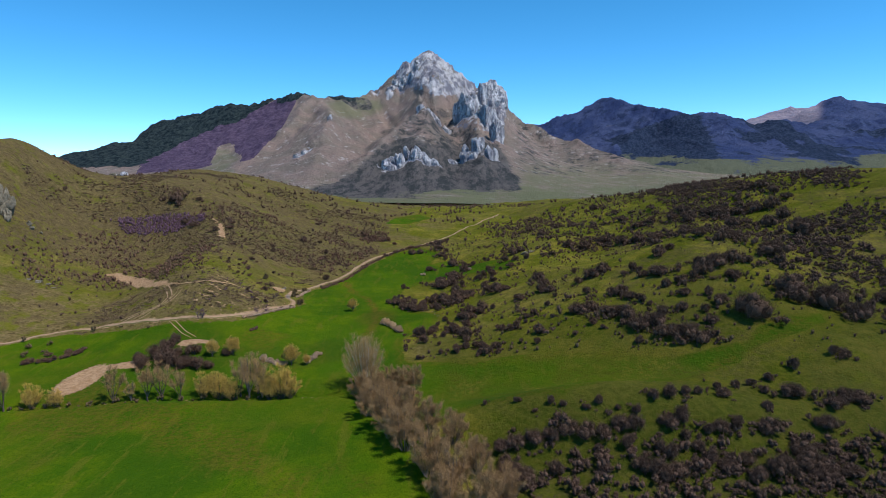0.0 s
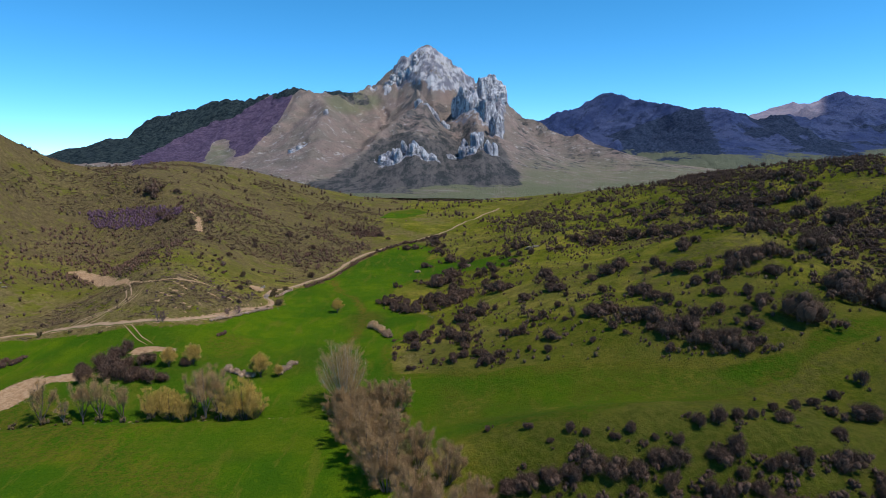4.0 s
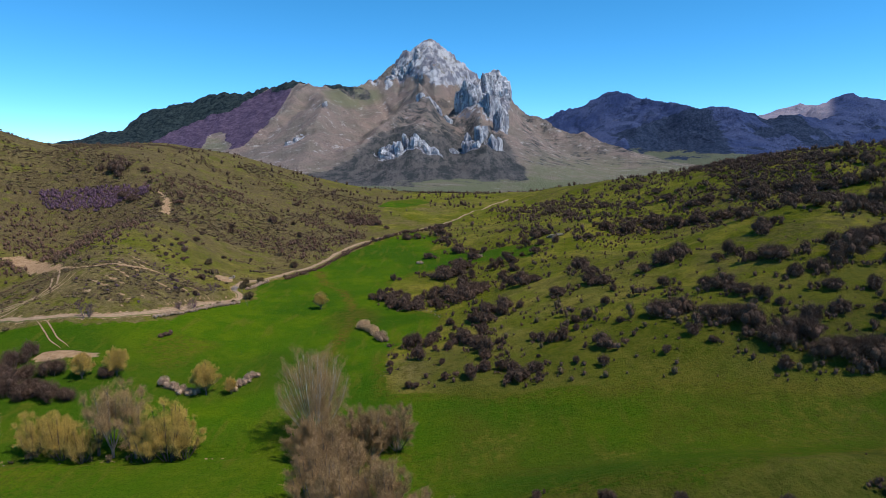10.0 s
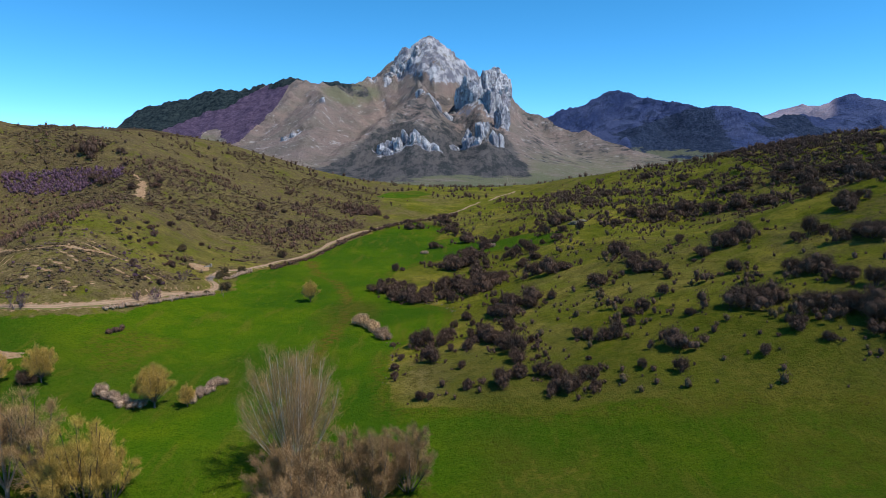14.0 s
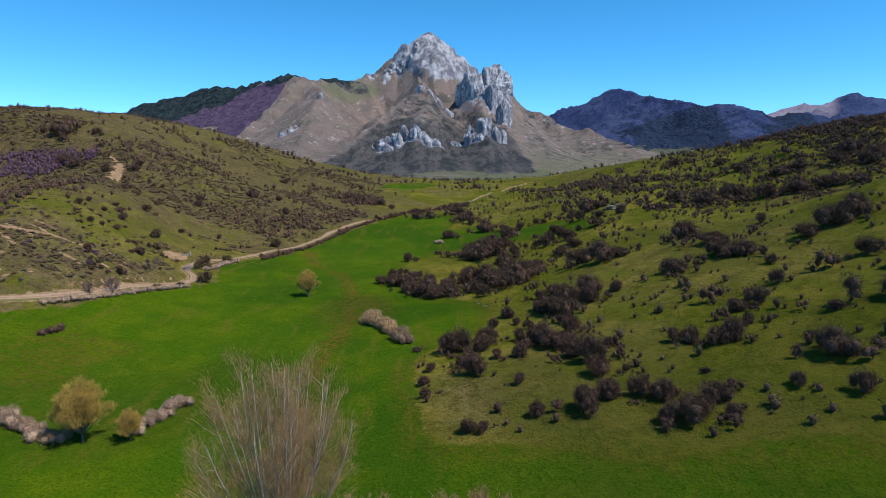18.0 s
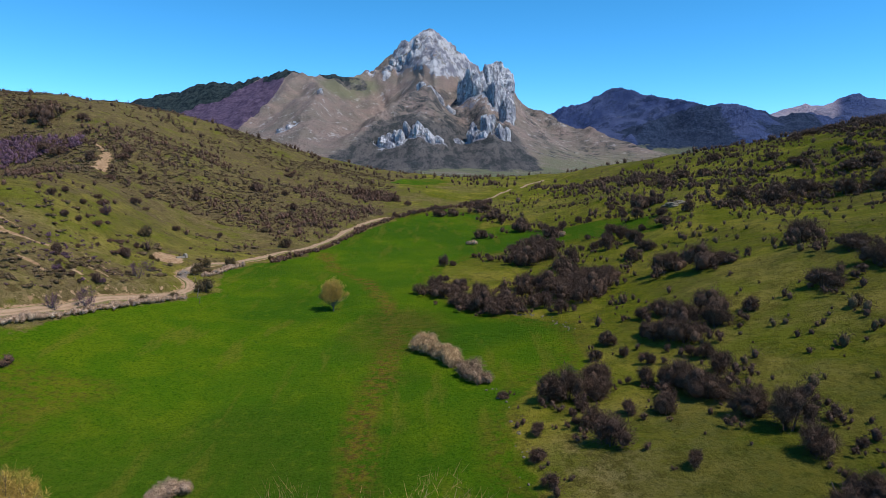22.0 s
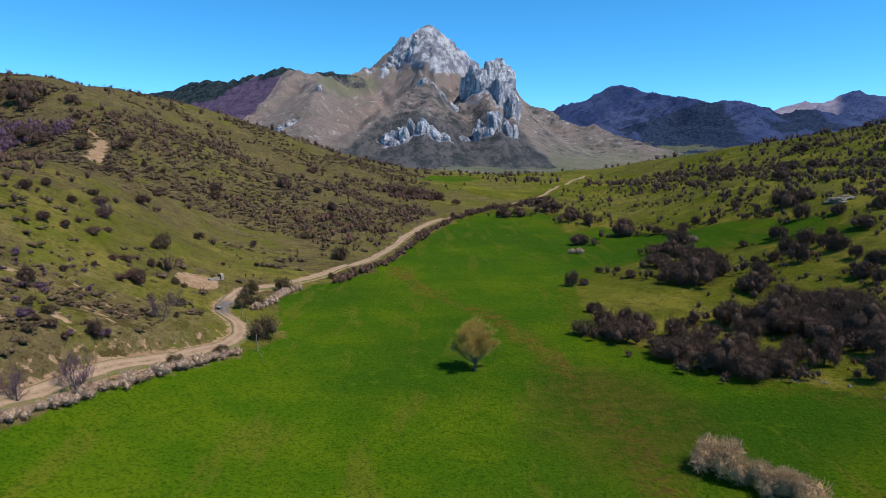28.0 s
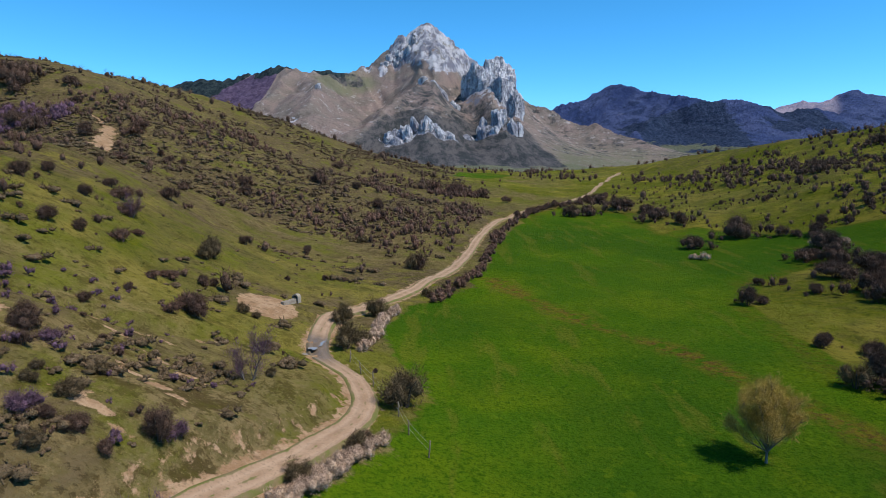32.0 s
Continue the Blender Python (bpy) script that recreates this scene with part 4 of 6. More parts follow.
def shrub_cloud(rng, n, tall, width, limbs=46, low=0.04):
    """Fine twigs along branches that fan out from the foot of a shrub of half-width 1, with an uneven outline."""
    a = rng.uniform(0, 2 * math.pi, limbs)
    up = rng.uniform(0.0, 1.0, limbs) ** 0.8
    bulge = 0.78 + 0.22 * np.sin(a * 2 + rng.uniform(0, 6)) + 0.14 * np.sin(a * 3 + rng.uniform(0, 6))
    reach = bulge * rng.uniform(0.72, 1.12, limbs)
    tip = np.stack([np.cos(a) * np.cos(up * 1.45) * reach, np.sin(a) * np.cos(up * 1.45) * reach, (0.16 + 0.84 * np.sin(up * 1.45)) * rng.uniform(0.72, 1.1, limbs)], 1)
    foot = np.stack([np.cos(a), np.sin(a), np.zeros(limbs)], 1) * rng.uniform(0.0, 0.28, (limbs, 1))
    pick = rng.integers(0, limbs, n)
    u = rng.uniform(0.16, 1.0, n) ** 0.62
    line = tip[pick] - foot[pick]
    s = foot[pick] + line * u[:, None] + rng.normal(size=(n, 3)) * (0.03 + 0.10 * u[:, None])
    s[:, 2] = np.maximum(s[:, 2] + 0.10 * np.sin(u * 3.1), low) * tall
    way = unit(unit(line * [1, 1, tall]) + 0.62 * rng.normal(size=(n, 3)) + [0, 0, 0.25])
    return twig_cloud(rng, s, way, rng.uniform(0.08, 0.24, n), rng.uniform(0.6, 1.4, n) * width, 0)


def bush_cloud(rng, lumps, twigs, tall, width, length=0.2, cuts=1, core=0.5):
    """A bush of half-width 1: a few shaded knots of wood, each with a head of fine twigs that fan up and out of it."""
    bm = bmesh.new()
    bmesh.ops.create_icosphere(bm, subdivisions=cuts, radius=1.0)
    ball = np.array([v.co[:] for v in bm.verts])
    tris = np.array([[v.index for v in f.verts] for f in bm.faces])
    bm.free()
    vs, fs, n, heads = [], [], 0, []
    for k in range(lumps):
        a, d = rng.uniform(0, 6.28), rng.uniform(0.12, 0.66) if lumps > 1 else 0.0
        r = rng.uniform(0.30, 0.50) if lumps > 1 else 0.8
        c = np.array([d * math.cos(a), d * math.sin(a), tall * rng.uniform(0.26, 0.72 - 0.45 * d) if lumps > 1 else 0.38 * tall])
        p = ball * (1 + 0.20 * rng.normal(size=(len(ball), 1))) * [core * r, core * r, core * r * tall] + c
        p[:, 2] = np.maximum(p[:, 2], -0.06)
        vs.append(p)
        fs.append(tris + n)
        n += len(p)
        heads.append((c, r))
    pick = rng.integers(0, lumps, twigs)
    c, r = np.array([heads[k][0] for k in pick]), np.array([heads[k][1] for k in pick])
    out = unit(rng.normal(size=(twigs, 3)) * [1, 1, 0.85] + [0, 0, 0.35])
    start = c + out * r[:, None] * [1, 1, tall] * rng.uniform(0.25, 0.95, (twigs, 1))
    keep = start[:, 2] > 0
    start, out = start[keep], out[keep]
    way = unit(out * [1, 1, 0.8] + 0.6 * rng.normal(size=out.shape) + [0, 0, 0.22])
    tv, tf = twig_cloud(rng, start, way, rng.uniform(0.5, 1.4, len(start)) * length, rng.uniform(0.6, 1.4, len(start)) * width, 0)
    return np.concatenate(vs + [tv]), np.concatenate(fs + [tf + n])


def shrub(name, label, category, material, seed, n, tall, width, group="", stems=4, bark=None, lumps=7, twig=0.2):
    """A bare shrub of half-width 1 m, standing at the origin: stems and a crown of twigs."""
    rng = np.random.default_rng(seed)
    top = tagged(new(name), label, category, group)
    for k in range(stems):
        a = 2 * math.pi * (k + rng.random()) / stems
        r = rng.uniform(0.3, 0.7)
        end = Vector((r * math.cos(a), r * math.sin(a), tall * rng.uniform(0.6, 0.9)))
        knee = end * 0.5 + Vector((0, 0, 0.12 * tall))
        part("stem", *tubes([[((0.08 * math.cos(a), 0.08 * math.sin(a), -0.12), 0.05), (knee, 0.03), (end, 0.008)]], 3), bark or DARKBARK, top)
    part("crown", *bush_cloud(rng, lumps, n, tall, width, twig), material, top)
    return top


def vase_tree(name, label, seed, height, half, limbs, trunk, twig_mat, bark, twigs, twig_len, twig_w, limb_r, group="", low=0.12, sides=4, branches=8, puff=0.026, spread=0.9, branch_bark=None):
    """A leafless domed tree: limbs that fan out of a short trunk, branches along them and a haze of fine twigs."""
    rng = np.random.default_rng(seed)
    top = tagged(new(name), label, "tree", group)
    paths, boughs, spots = [], [], []
    if trunk:
        paths.append([((0, 0, -0.3), limb_r * 2.4), ((0.03, 0, trunk * 0.5), limb_r * 1.9), ((0.02, 0.03, trunk + 0.1), limb_r * 1.8)])
    for k in range(limbs):
        a = 2.4 * k + rng.uniform(-0.3, 0.3)
        f = ((k + 0.5) / limbs) ** 0.6                     # 0 upright in the middle, 1 at the rim
        end = np.array([half * 0.86 * f * math.cos(a), half * 0.86 * f * math.sin(a), height * ((1 - low) * math.sqrt(max(0, 1 - (0.93 * f) ** 2)) * rng.uniform(0.86, 0.97) + low)])
        foot = np.array([0.25 * math.cos(a), 0.25 * math.sin(a), -0.3]) if not trunk else np.array([0.05 * math.cos(a), 0.05 * math.sin(a), trunk * rng.uniform(0.75, 1.0)])
        knee = foot + (end - foot) * [0.62, 0.62, 0.42] + rng.normal(size=3) * 0.02 * height
        pts = [(1 - u) ** 2 * foot + 2 * u * (1 - u) * knee + u * u * end for u in np.linspace(0, 1, 6)]
        rad = limb_r * rng.uniform(0.75, 1.15)
        limb = [(tuple(p), rad * (1 - 0.8 * i / 5)) for i, p in enumerate(pts)]
        part("limb", *tubes([limb], sides), bark, top)
        for j in range(branches):
            u = rng.uniform(0.28, 0.98)
            p = (1 - u) ** 2 * foot + 2 * u * (1 - u) * knee + u * u * end
            d = unit(unit(end - knee) + rng.normal(size=3) * [0.5, 0.5, 0.3])
            size = height * rng.uniform(0.12, 0.24) * (1.15 - 0.6 * u)
            q = [p, p + d * size * 0.5 + [0, 0, 0.02 * size], p + d * size + [0, 0, 0.10 * size]]
            boughs.append([(tuple(q[0]), rad * 0.40), (tuple(q[1]), rad * 0.26), (tuple(q[2]), rad * 0.10)])
            spots += [(q[0] + (q[2] - q[0]) * w, d) for w in (0.3, 0.55, 0.8, 1.0)]
        spots += [(pts[4], unit(end - knee)), (pts[5], unit(end - knee))]
    if trunk:
        part("trunk", *tubes(paths, sides), bark, top)
    tagged(part("branches", *tubes(boughs, 3), branch_bark or bark, top), kind="stuff")
    share = rng.random(len(spots)) ** 2.2 + 0.03           # some branch ends carry dense heads, others hardly any
    pick = rng.choice(len(spots), twigs, p=share / share.sum())
    s = np.array([spots[i][0] for i in pick]) + rng.normal(size=(twigs, 3)) * puff * height
    w = unit(np.array([spots[i][1] for i in pick]) + rng.normal(size=(twigs, 3)) * spread + [0, 0, 0.2])
    part("crown", *twig_cloud(rng, s, w, rng.uniform(0.5, 1.15, twigs) * twig_len, rng.uniform(0.6, 1.3, twigs) * twig_w, 0), twig_mat, top)
    return top


def limb_tree(name, label, category, seed, height, spread, boles, twig_mat, bark, twigs=2600, twig_len=1.0, twig_w=0.035, bole_r=0.16, lean=0.35, group="", forks=3, clear=0.12, sides=4, thin=0.022):
    """A leafless broad-headed tree: boles that fork into limbs and branches, and a crown of fine twigs."""
    rng = np.random.default_rng(seed)
    top = tagged(new(name), label, category, group)
    paths, tips = [], []

    def grow(p, d, length, radius, level):
        path, q, w = [(tuple(p), radius)], np.array(p, float), np.array(d, float)
        cuts = 4 if level < 2 else 3
        for k in range(1, cuts + 1):
            w = unit(w + rng.normal(size=3) * 0.10 + np.array([0, 0, 0.07]))
            q = q + w * length / cuts
            path.append((tuple(q), radius * (1 - 0.72 * k / cuts)))
            if level < 3 and k >= (1 if level else max(1, int(cuts * clear) + 1)):
                for _ in range(forks if level else forks - 1):
                    out = unit(rng.normal(size=3) * [1, 1, 0.35])
                    grow(q - w * length / cuts * rng.random() * 0.7, unit(w * rng.uniform(0.7, 1.2) + out * rng.uniform(0.45, 0.85) + np.array([0, 0, 0.18])), length * rng.uniform(0.36, 0.58), radius * (1 - 0.72 * k / cuts) * 0.55, level + 1)
            if level >= 2:
                tips.append((q.copy(), w.copy()))
        paths.append(path)

    for k in range(boles):
        a = 2 * math.pi * (k + 0.6 * rng.random()) / boles
        out = np.array([math.cos(a), math.sin(a), 0]) * (lean * rng.uniform(0.5, 1.1) if boles > 1 else 0.05)
        grow(np.array([math.cos(a), math.sin(a), 0]) * 0.28 * (boles > 1) + [0, 0, -0.25], unit(out + [0, 0, 1]), height * rng.uniform(0.55, 0.72), bole_r * rng.uniform(0.7, 1.1), 0)
    far = max(max(t[0][2] for t in tips), 0.1)
    flat = np.array([1, 1, 1]) * 1.0
    scale = np.array([spread / max(np.percentile([math.hypot(t[0][0], t[0][1]) for t in tips], 92), 0.1)] * 2 + [(height - twig_len * 0.6) / far])
    paths = [[(tuple(np.array(p) * scale), r) for p, r in path] for path in paths if path[0][1] > thin]
    part("trunk", *tubes(paths, sides), bark, top)
    pick = rng.integers(0, len(tips), twigs)
    s = np.array([tips[i][0] for i in pick]) * scale
    w = unit(np.array([tips[i][1] for i in pick]) + rng.normal(size=(twigs, 3)) * 0.42 + [0, 0, 0.25])
    s = s - w * (rng.random(twigs) * 0.5 * twig_len)[:, None]
    part("crown", *twig_cloud(rng, s, w, rng.uniform(0.5, 1.15, twigs) * twig_len, rng.uniform(0.6, 1.3, twigs) * twig_w, 0.14), twig_mat, top)
    return top


def stand(ob, x, y, size=1.0, turn=0.0, sink=0.0, tall=1.0):
    """Puts a thing on the ground."""
    ob.scale = (size, size, size * tall)
    ob.matrix_basis = pose(x, y, height_at(x, y) - sink, 0, 0, turn) @ Matrix.Diagonal((size, size, size * tall, 1))
    return ob


def plant(models, spots, rng, tall=(0.85, 1.2), used=None):
    """Copies of the models at the spots (x, y, half-width); the models themselves take the first spots."""
    used = used if used is not None else set()
    for k, (x, y, r) in enumerate(spots):
        m = models[k % len(models)]
        if m.name in used:
            h = rng.uniform(*tall)
            m2 = copy_thing(m, pose(0, 0, 0))
        else:
            h, m2 = rng.uniform(*tall), m
            used.add(m.name)
        stand(m2, x, y, r, rng.uniform(0, 360), 0.05, h)
    return used


def joined(name, label, category, material, clouds, kind="stuff"):
    """Countless small plants as one mesh. clouds: (verts, faces) of models with x, y, z, size, turn, tall per plant."""
    vs, fs, n = [], [], 0
    for (v, f), spots in clouds:
        for x, y, z, s, a, h in spots:
            c, q = math.cos(a) * s, math.sin(a) * s
            vs.append(np.stack([v[:, 0] * c - v[:, 1] * q + x, v[:, 0] * q + v[:, 1] * c + y, v[:, 2] * s * h + z], 1))
            fs.append(f + n)
            n += len(v)
    if not vs:
        return None
    ob = mesh_object(name, np.concatenate(vs), np.concatenate(fs), material)
    return tagged(ob, label, category, kind=kind)


def scattered(rng, count, box, density, size, keep=None):
    """Random spots in a box (x0, x1, y0, y1) by a density function of x and y; size: (lo, hi)."""
    n = count * 12
    x, y = rng.uniform(box[0], box[1], n), rng.uniform(box[2], box[3], n)
    ok = rng.random(n) < density(x, y)
    x, y = x[ok][:count], y[ok][:count]
    z, masks = relief(x, y)
    clear = (masks["meadow"] < 0.25) & (masks["bare"] < 0.6) & (line_distance(x, y, TRACK)[0] > 2.8)
    x, y, z = x[clear], y[clear], z[clear]
    s = size[0] + (size[1] - size[0]) * rng.random(len(x)) ** 2.2
    return [(a, b, c - 0.04, d, e, h) for a, b, c, d, e, h in zip(x, y, z, s, rng.uniform(0, 6.28, len(x)), rng.uniform(0.8, 1.25, len(x)))]


rng = np.random.default_rng(7)

# ---- trees ----
poplar = vase_tree("poplar_tree", "tall leafless grey-barked poplar with many upright pale limbs", 11, 14.4, 6.8, 34, 0, GREYTWIG, PALEBARK, 42000, 0.6, 0.019, 0.085, low=0.22, sides=5, branches=18, puff=0.02, spread=0.55, branch_bark=TANBARK)
stand(poplar, -20.3, 167.0, 1.05, 20)
lone = vase_tree("lone_willow", "small lone golden-twigged willow standing in the green meadow", 12, 5.3, 2.5, 20, 0.9, GOLD, BARK, 17000, 0.34, 0.028, 0.055, low=0.14, branches=11, puff=0.03, spread=1.1)
stand(lone, -35.2, 247.4, 1.0, 60)

WILLOWS = [(-20.5, 160.5, 8), (-16.8, 158.5, 9), (-13.2, 160, 8.5), (-10, 159, 8.5), (-6.6, 161, 8), (-15.5, 153, 9.5), (-16.8, 146.5, 9), (-11.5, 147, 10), (-12, 137.5, 10.5), (-6.2, 137, 9.5),
           (-6.8, 127, 11), (-1.4, 130.5, 8.5), (-1.6, 119, 11.5), (3.6, 125, 8), (3, 112.5, 11.5), (8, 117.5, 8.5), (9, 105, 11), (13.5, 109.5, 8), (-9.5, 131.5, 9), (1.5, 106, 10)]
models = [vase_tree("riverside_willow", "leafless orange-tan willow beside the stream", 20 + k, 9.0, 4.3, 13, 0, WILLOW, BARK, 17000, 0.5, 0.042, 0.10, "willows along the stream", 0.12, 4, 11) for k in range(4)]
for k, (x, y, h) in enumerate(WILLOWS):
    m = models[k] if k < 4 else copy_thing(models[k % 4], pose(0, 0, 0))
    stand(m, x, y, h / 9, 67 * k, 0.1)

ROW = [(-118.5, 157, 9, 0), (-113.4, 155.8, 12.0, 0), (-107, 157.2, 7, 2), (-101, 157.8, 5.5, 2), (-86.5, 159.2, 11, 0), (-82, 160, 6, 1), (-77.8, 160.2, 10.5, 0), (-74, 160.5, 11, 0), (-69, 160.6, 9, 0),
       (-63, 161.4, 7.2, 2), (-58.5, 161.2, 7.6, 2), (-55, 160.6, 6.6, 2), (-53.5, 162.5, 11, 0), (-51, 162, 13, 1), (-49, 163.5, 11.5, 0), (-47.5, 162, 10, 1), (-45.5, 161.5, 8, 2), (-42.3, 162, 10.2, 2), (-40, 162.6, 7.5, 2), (-61, 163.5, 6, 2), (-124, 155, 8, 2)]
thin = [vase_tree("streamside_tree", "thin dark leafless tree in the row along the ditch", 31 + k, 10, 3.2, 5 + k, 1.2, GREYTWIG if k else WILLOW, BARK if k else DARKBARK, 5200, 0.6, 0.036, 0.12, "trees along the ditch", 0.3, 4, 10) for k in range(2)]
gold = vase_tree("golden_willow", "bushy round willow with golden tan twigs by the ditch", 35, 8, 4.2, 14, 0, GOLD, DARKBARK, 11000, 0.45, 0.042, 0.09, "trees along the ditch", 0.10, 4, 11)
row_models, row_used = [thin[0], thin[1], gold], set()
for k, (x, y, h, m) in enumerate(ROW):
    ob = row_models[m]
    if m in row_used:
        ob = copy_thing(ob, pose(0, 0, 0))
    row_used.add(m)
    stand(ob, x, y, h / (8 if m == 2 else 10), 51 * k, 0.1)
for x, y, h, k in ((-45, 184.6, 6.6, 1), (-40.4, 185.2, 3.4, 2), (-64.5, 189.5, 6.0, 3), (-70, 187, 5.5, 4)):
    stand(copy_thing(lone, pose(0, 0, 0)), x, y, h / 5.3, 77 * k, 0.05)

bare = limb_tree("bare_roadside_tree", "small bare grey tree on the track's verge", "tree", 41, 4.0, 1.5, 3, HEATHER, BARK, 1500, 0.55, 0.02, 0.09, 0.35, "bare trees by the track", 3)
stand(bare, -65.6, 231.4, 1.0, 10)
for x, y, h in ((-68.2, 228.3, 2.7), (-66.9, 248.6, 3.0), (-83.2, 212.4, 4.6), (-67.6, 254.2, 2.3), (-86.0, 276.0, 3.0)):
    stand(copy_thing(bare, pose(0, 0, 0)), x, y, h / 4, x * 31, 0.05)

# ---- shrubs that stand out ----
thorns = [shrub("thorn_bush", "dense leafless purple-brown thorn bush on the pasture slope", "bush", THORN, 50 + k, 4200, (1.45, 1.65, 1.25, 1.5)[k], 0.019, "thorn bushes", lumps=10) for k in range(4)]
olives = [shrub("budding_bush", "dark olive-brown budding shrub", "bush", OLIVE, 60 + k, 3200, (1.5, 1.35)[k], 0.024, "thorn bushes") for k in range(2)]
# x, y, half-width
BUSHES_A = [(74.7, 112.6, 3.1), (61.8, 112.8, 2.6), (44.4, 112.8, 2.3), (80.1, 113.5, 2.9), (67.3, 114.3, 3.5), (42.8, 114.2, 2.3), (47, 114.3, 2.6), (17, 114.7, 3.4), (33.1, 114.7, 1.8), (40.4, 115.3, 2.6), (73.9, 115.8, 3.6), (57.5, 115.8, 2.6), (51.9, 115.7, 2.2), (23.5, 115.8, 2.2), (14.4, 116.4, 3.4), (54.5, 116.9, 2.3), (61.6, 117.1, 2.3), (28.7, 117, 1.4), (47, 117.9, 2.1), (74.2, 118.9, 3.1), (45.1, 119.1, 1.8), (53.4, 119.6, 2.0), (38.8, 119.7, 2.2), (32.9, 119.9, 1.4), (51.3, 121.8, 1.6), (34.3, 122.3, 2.2), (13.5, 122.4, 2.5), (16.5, 122.6, 2.5), (23.8, 122.4, 2.3), (31.3, 122.4, 2.7)]
BUSHES_B = [(56.3, 123, 1.6), (20.2, 122.7, 2.5), (41.2, 123, 2.2), (59.4, 123.5, 2.3), (27.8, 123.3, 2.9), (38.4, 123.5, 2.7), (48.3, 123.9, 2.6), (62.9, 124.2, 2.2), (70.1, 124.3, 3.2), (51.8, 125.1, 2.3), (42.5, 126.1, 1.4), (38.6, 127, 0.9), (83.3, 127.1, 3.1), (32.1, 127.7, 1.2), (35, 128.2, 1.3), (27.3, 128.7, 1.0), (21.4, 128.8, 0.9), (47.1, 129.5, 1.8), (24.9, 130.1, 1.3), (51.2, 131, 2.1), (73.1, 131.6, 1.6), (18, 132.8, 1.2), (55.1, 132.8, 1.7), (58.1, 133.2, 1.4), (63.9, 133.5, 2.2), (89.4, 133.8, 3.1), (11.1, 136.5, 1.0), (96.5, 135.8, 2.9), (93.3, 136.5, 3.1), (82, 138, 3.4)]
BUSHES_C = [(75.9, 139.3, 1.5), (65, 139, 1.2), (70.5, 141.5, 1.4), (74.7, 142.6, 1.5), (79.9, 145.1, 1.8), (88.2, 148.9, 1.9), (102.5, 151.6, 2), (100.2, 152.6, 1.7), (116.3, 182.3, 6.5), (88.4, 171.8, 6.6)]
BUSHES_D = [(120.3, 174, 4.8), (108.4, 188.8, 6.1), (141.4, 191.5, 5)]
BUSHES_E = [(119.2, 219.5, 6.8)]
BUSHES_F = [(153, 260.2, 7.4)]
BUSHES_G = [(-57.1, 306.9, 2.2)]
BUSHES_H = [(-17.5, 372.5, 3), (-12.5, 374.8, 2.6), (-1.1, 382.1, 3.9), (-1, 404.4, 3.6)]

BUSHES_I = [(7.7, 198.1, 2.3), (9.0, 194.9, 2.2), (8.8, 191.2, 1.9), (5.5, 182.3, 2.1), (8.6, 184.6, 1.8), (11.6, 184.6, 1.5), (13.6, 183.3, 1.7), (14.5, 178.5, 2.4), (17.5, 180.4, 1.9), (12.3, 178.7, 1.3), (17.8, 177.9, 1.0), (-6.0, 181.6, 1.1), (-4.5, 181.2, 0.8), (0.9, 182.5, 1.1), (-4.7, 196.0, 2.2), (-1.7, 211.1, 2.1), (-9.8, 200.0, 1.0), (-10.7, 195.3, 1.1), (-10.2, 191.4, 0.9), (-11.8, 208.9, 0.8), (0.3, 191.5, 0.9), (12.2, 199.1, 1.0), (12.0, 190.9, 0.6), (13.1, 187.6, 0.6)]
BUSHES_J = [(20.5, 252.1, 3.6), (23.0, 245.5, 3.4), (26.4, 245.0, 2.7), (12.1, 224.5, 2.7), (16.0, 225.7, 2.8), (29.2, 223.6, 3.0), (28.2, 215.9, 0.9), (38.1, 227.2, 2.8), (40.5, 223.3, 2.7), (40.5, 235.2, 3.1), (41.4, 216.7, 1.3), (39.9, 246.5, 3.4), (28.9, 201.6, 1.8), (31.8, 202.1, 1.6), (24.7, 193.0, 1.9), (22.8, 192.9, 1.8), (20.8, 194.9, 1.5), (19.1, 196.0, 1.3), (28.4, 196.8, 1.1), (37.0, 206.8, 1.3), (18.9, 186.4, 0.6)]
BUSHES_K = [(-16.7, 270.1, 1.0), (-6.5, 294.5, 0.8), (-6.4, 287.8, 1.3), (-9.5, 295.6, 1.0), (-5.8, 325.4, 2.7), (2.9, 352.1, 2.2), (7.0, 333.7, 4.0), (13.0, 328.8, 1.8), (14.9, 326.9, 1.3), (17.3, 324.7, 2.3), (6.1, 308.9, 2.5), (12.2, 314.3, 3.0), (7.2, 274.0, 2.6), (10.3, 278.3, 2.0), (4.3, 244.9, 2.3), (-13.3, 267.6, 1.4)]
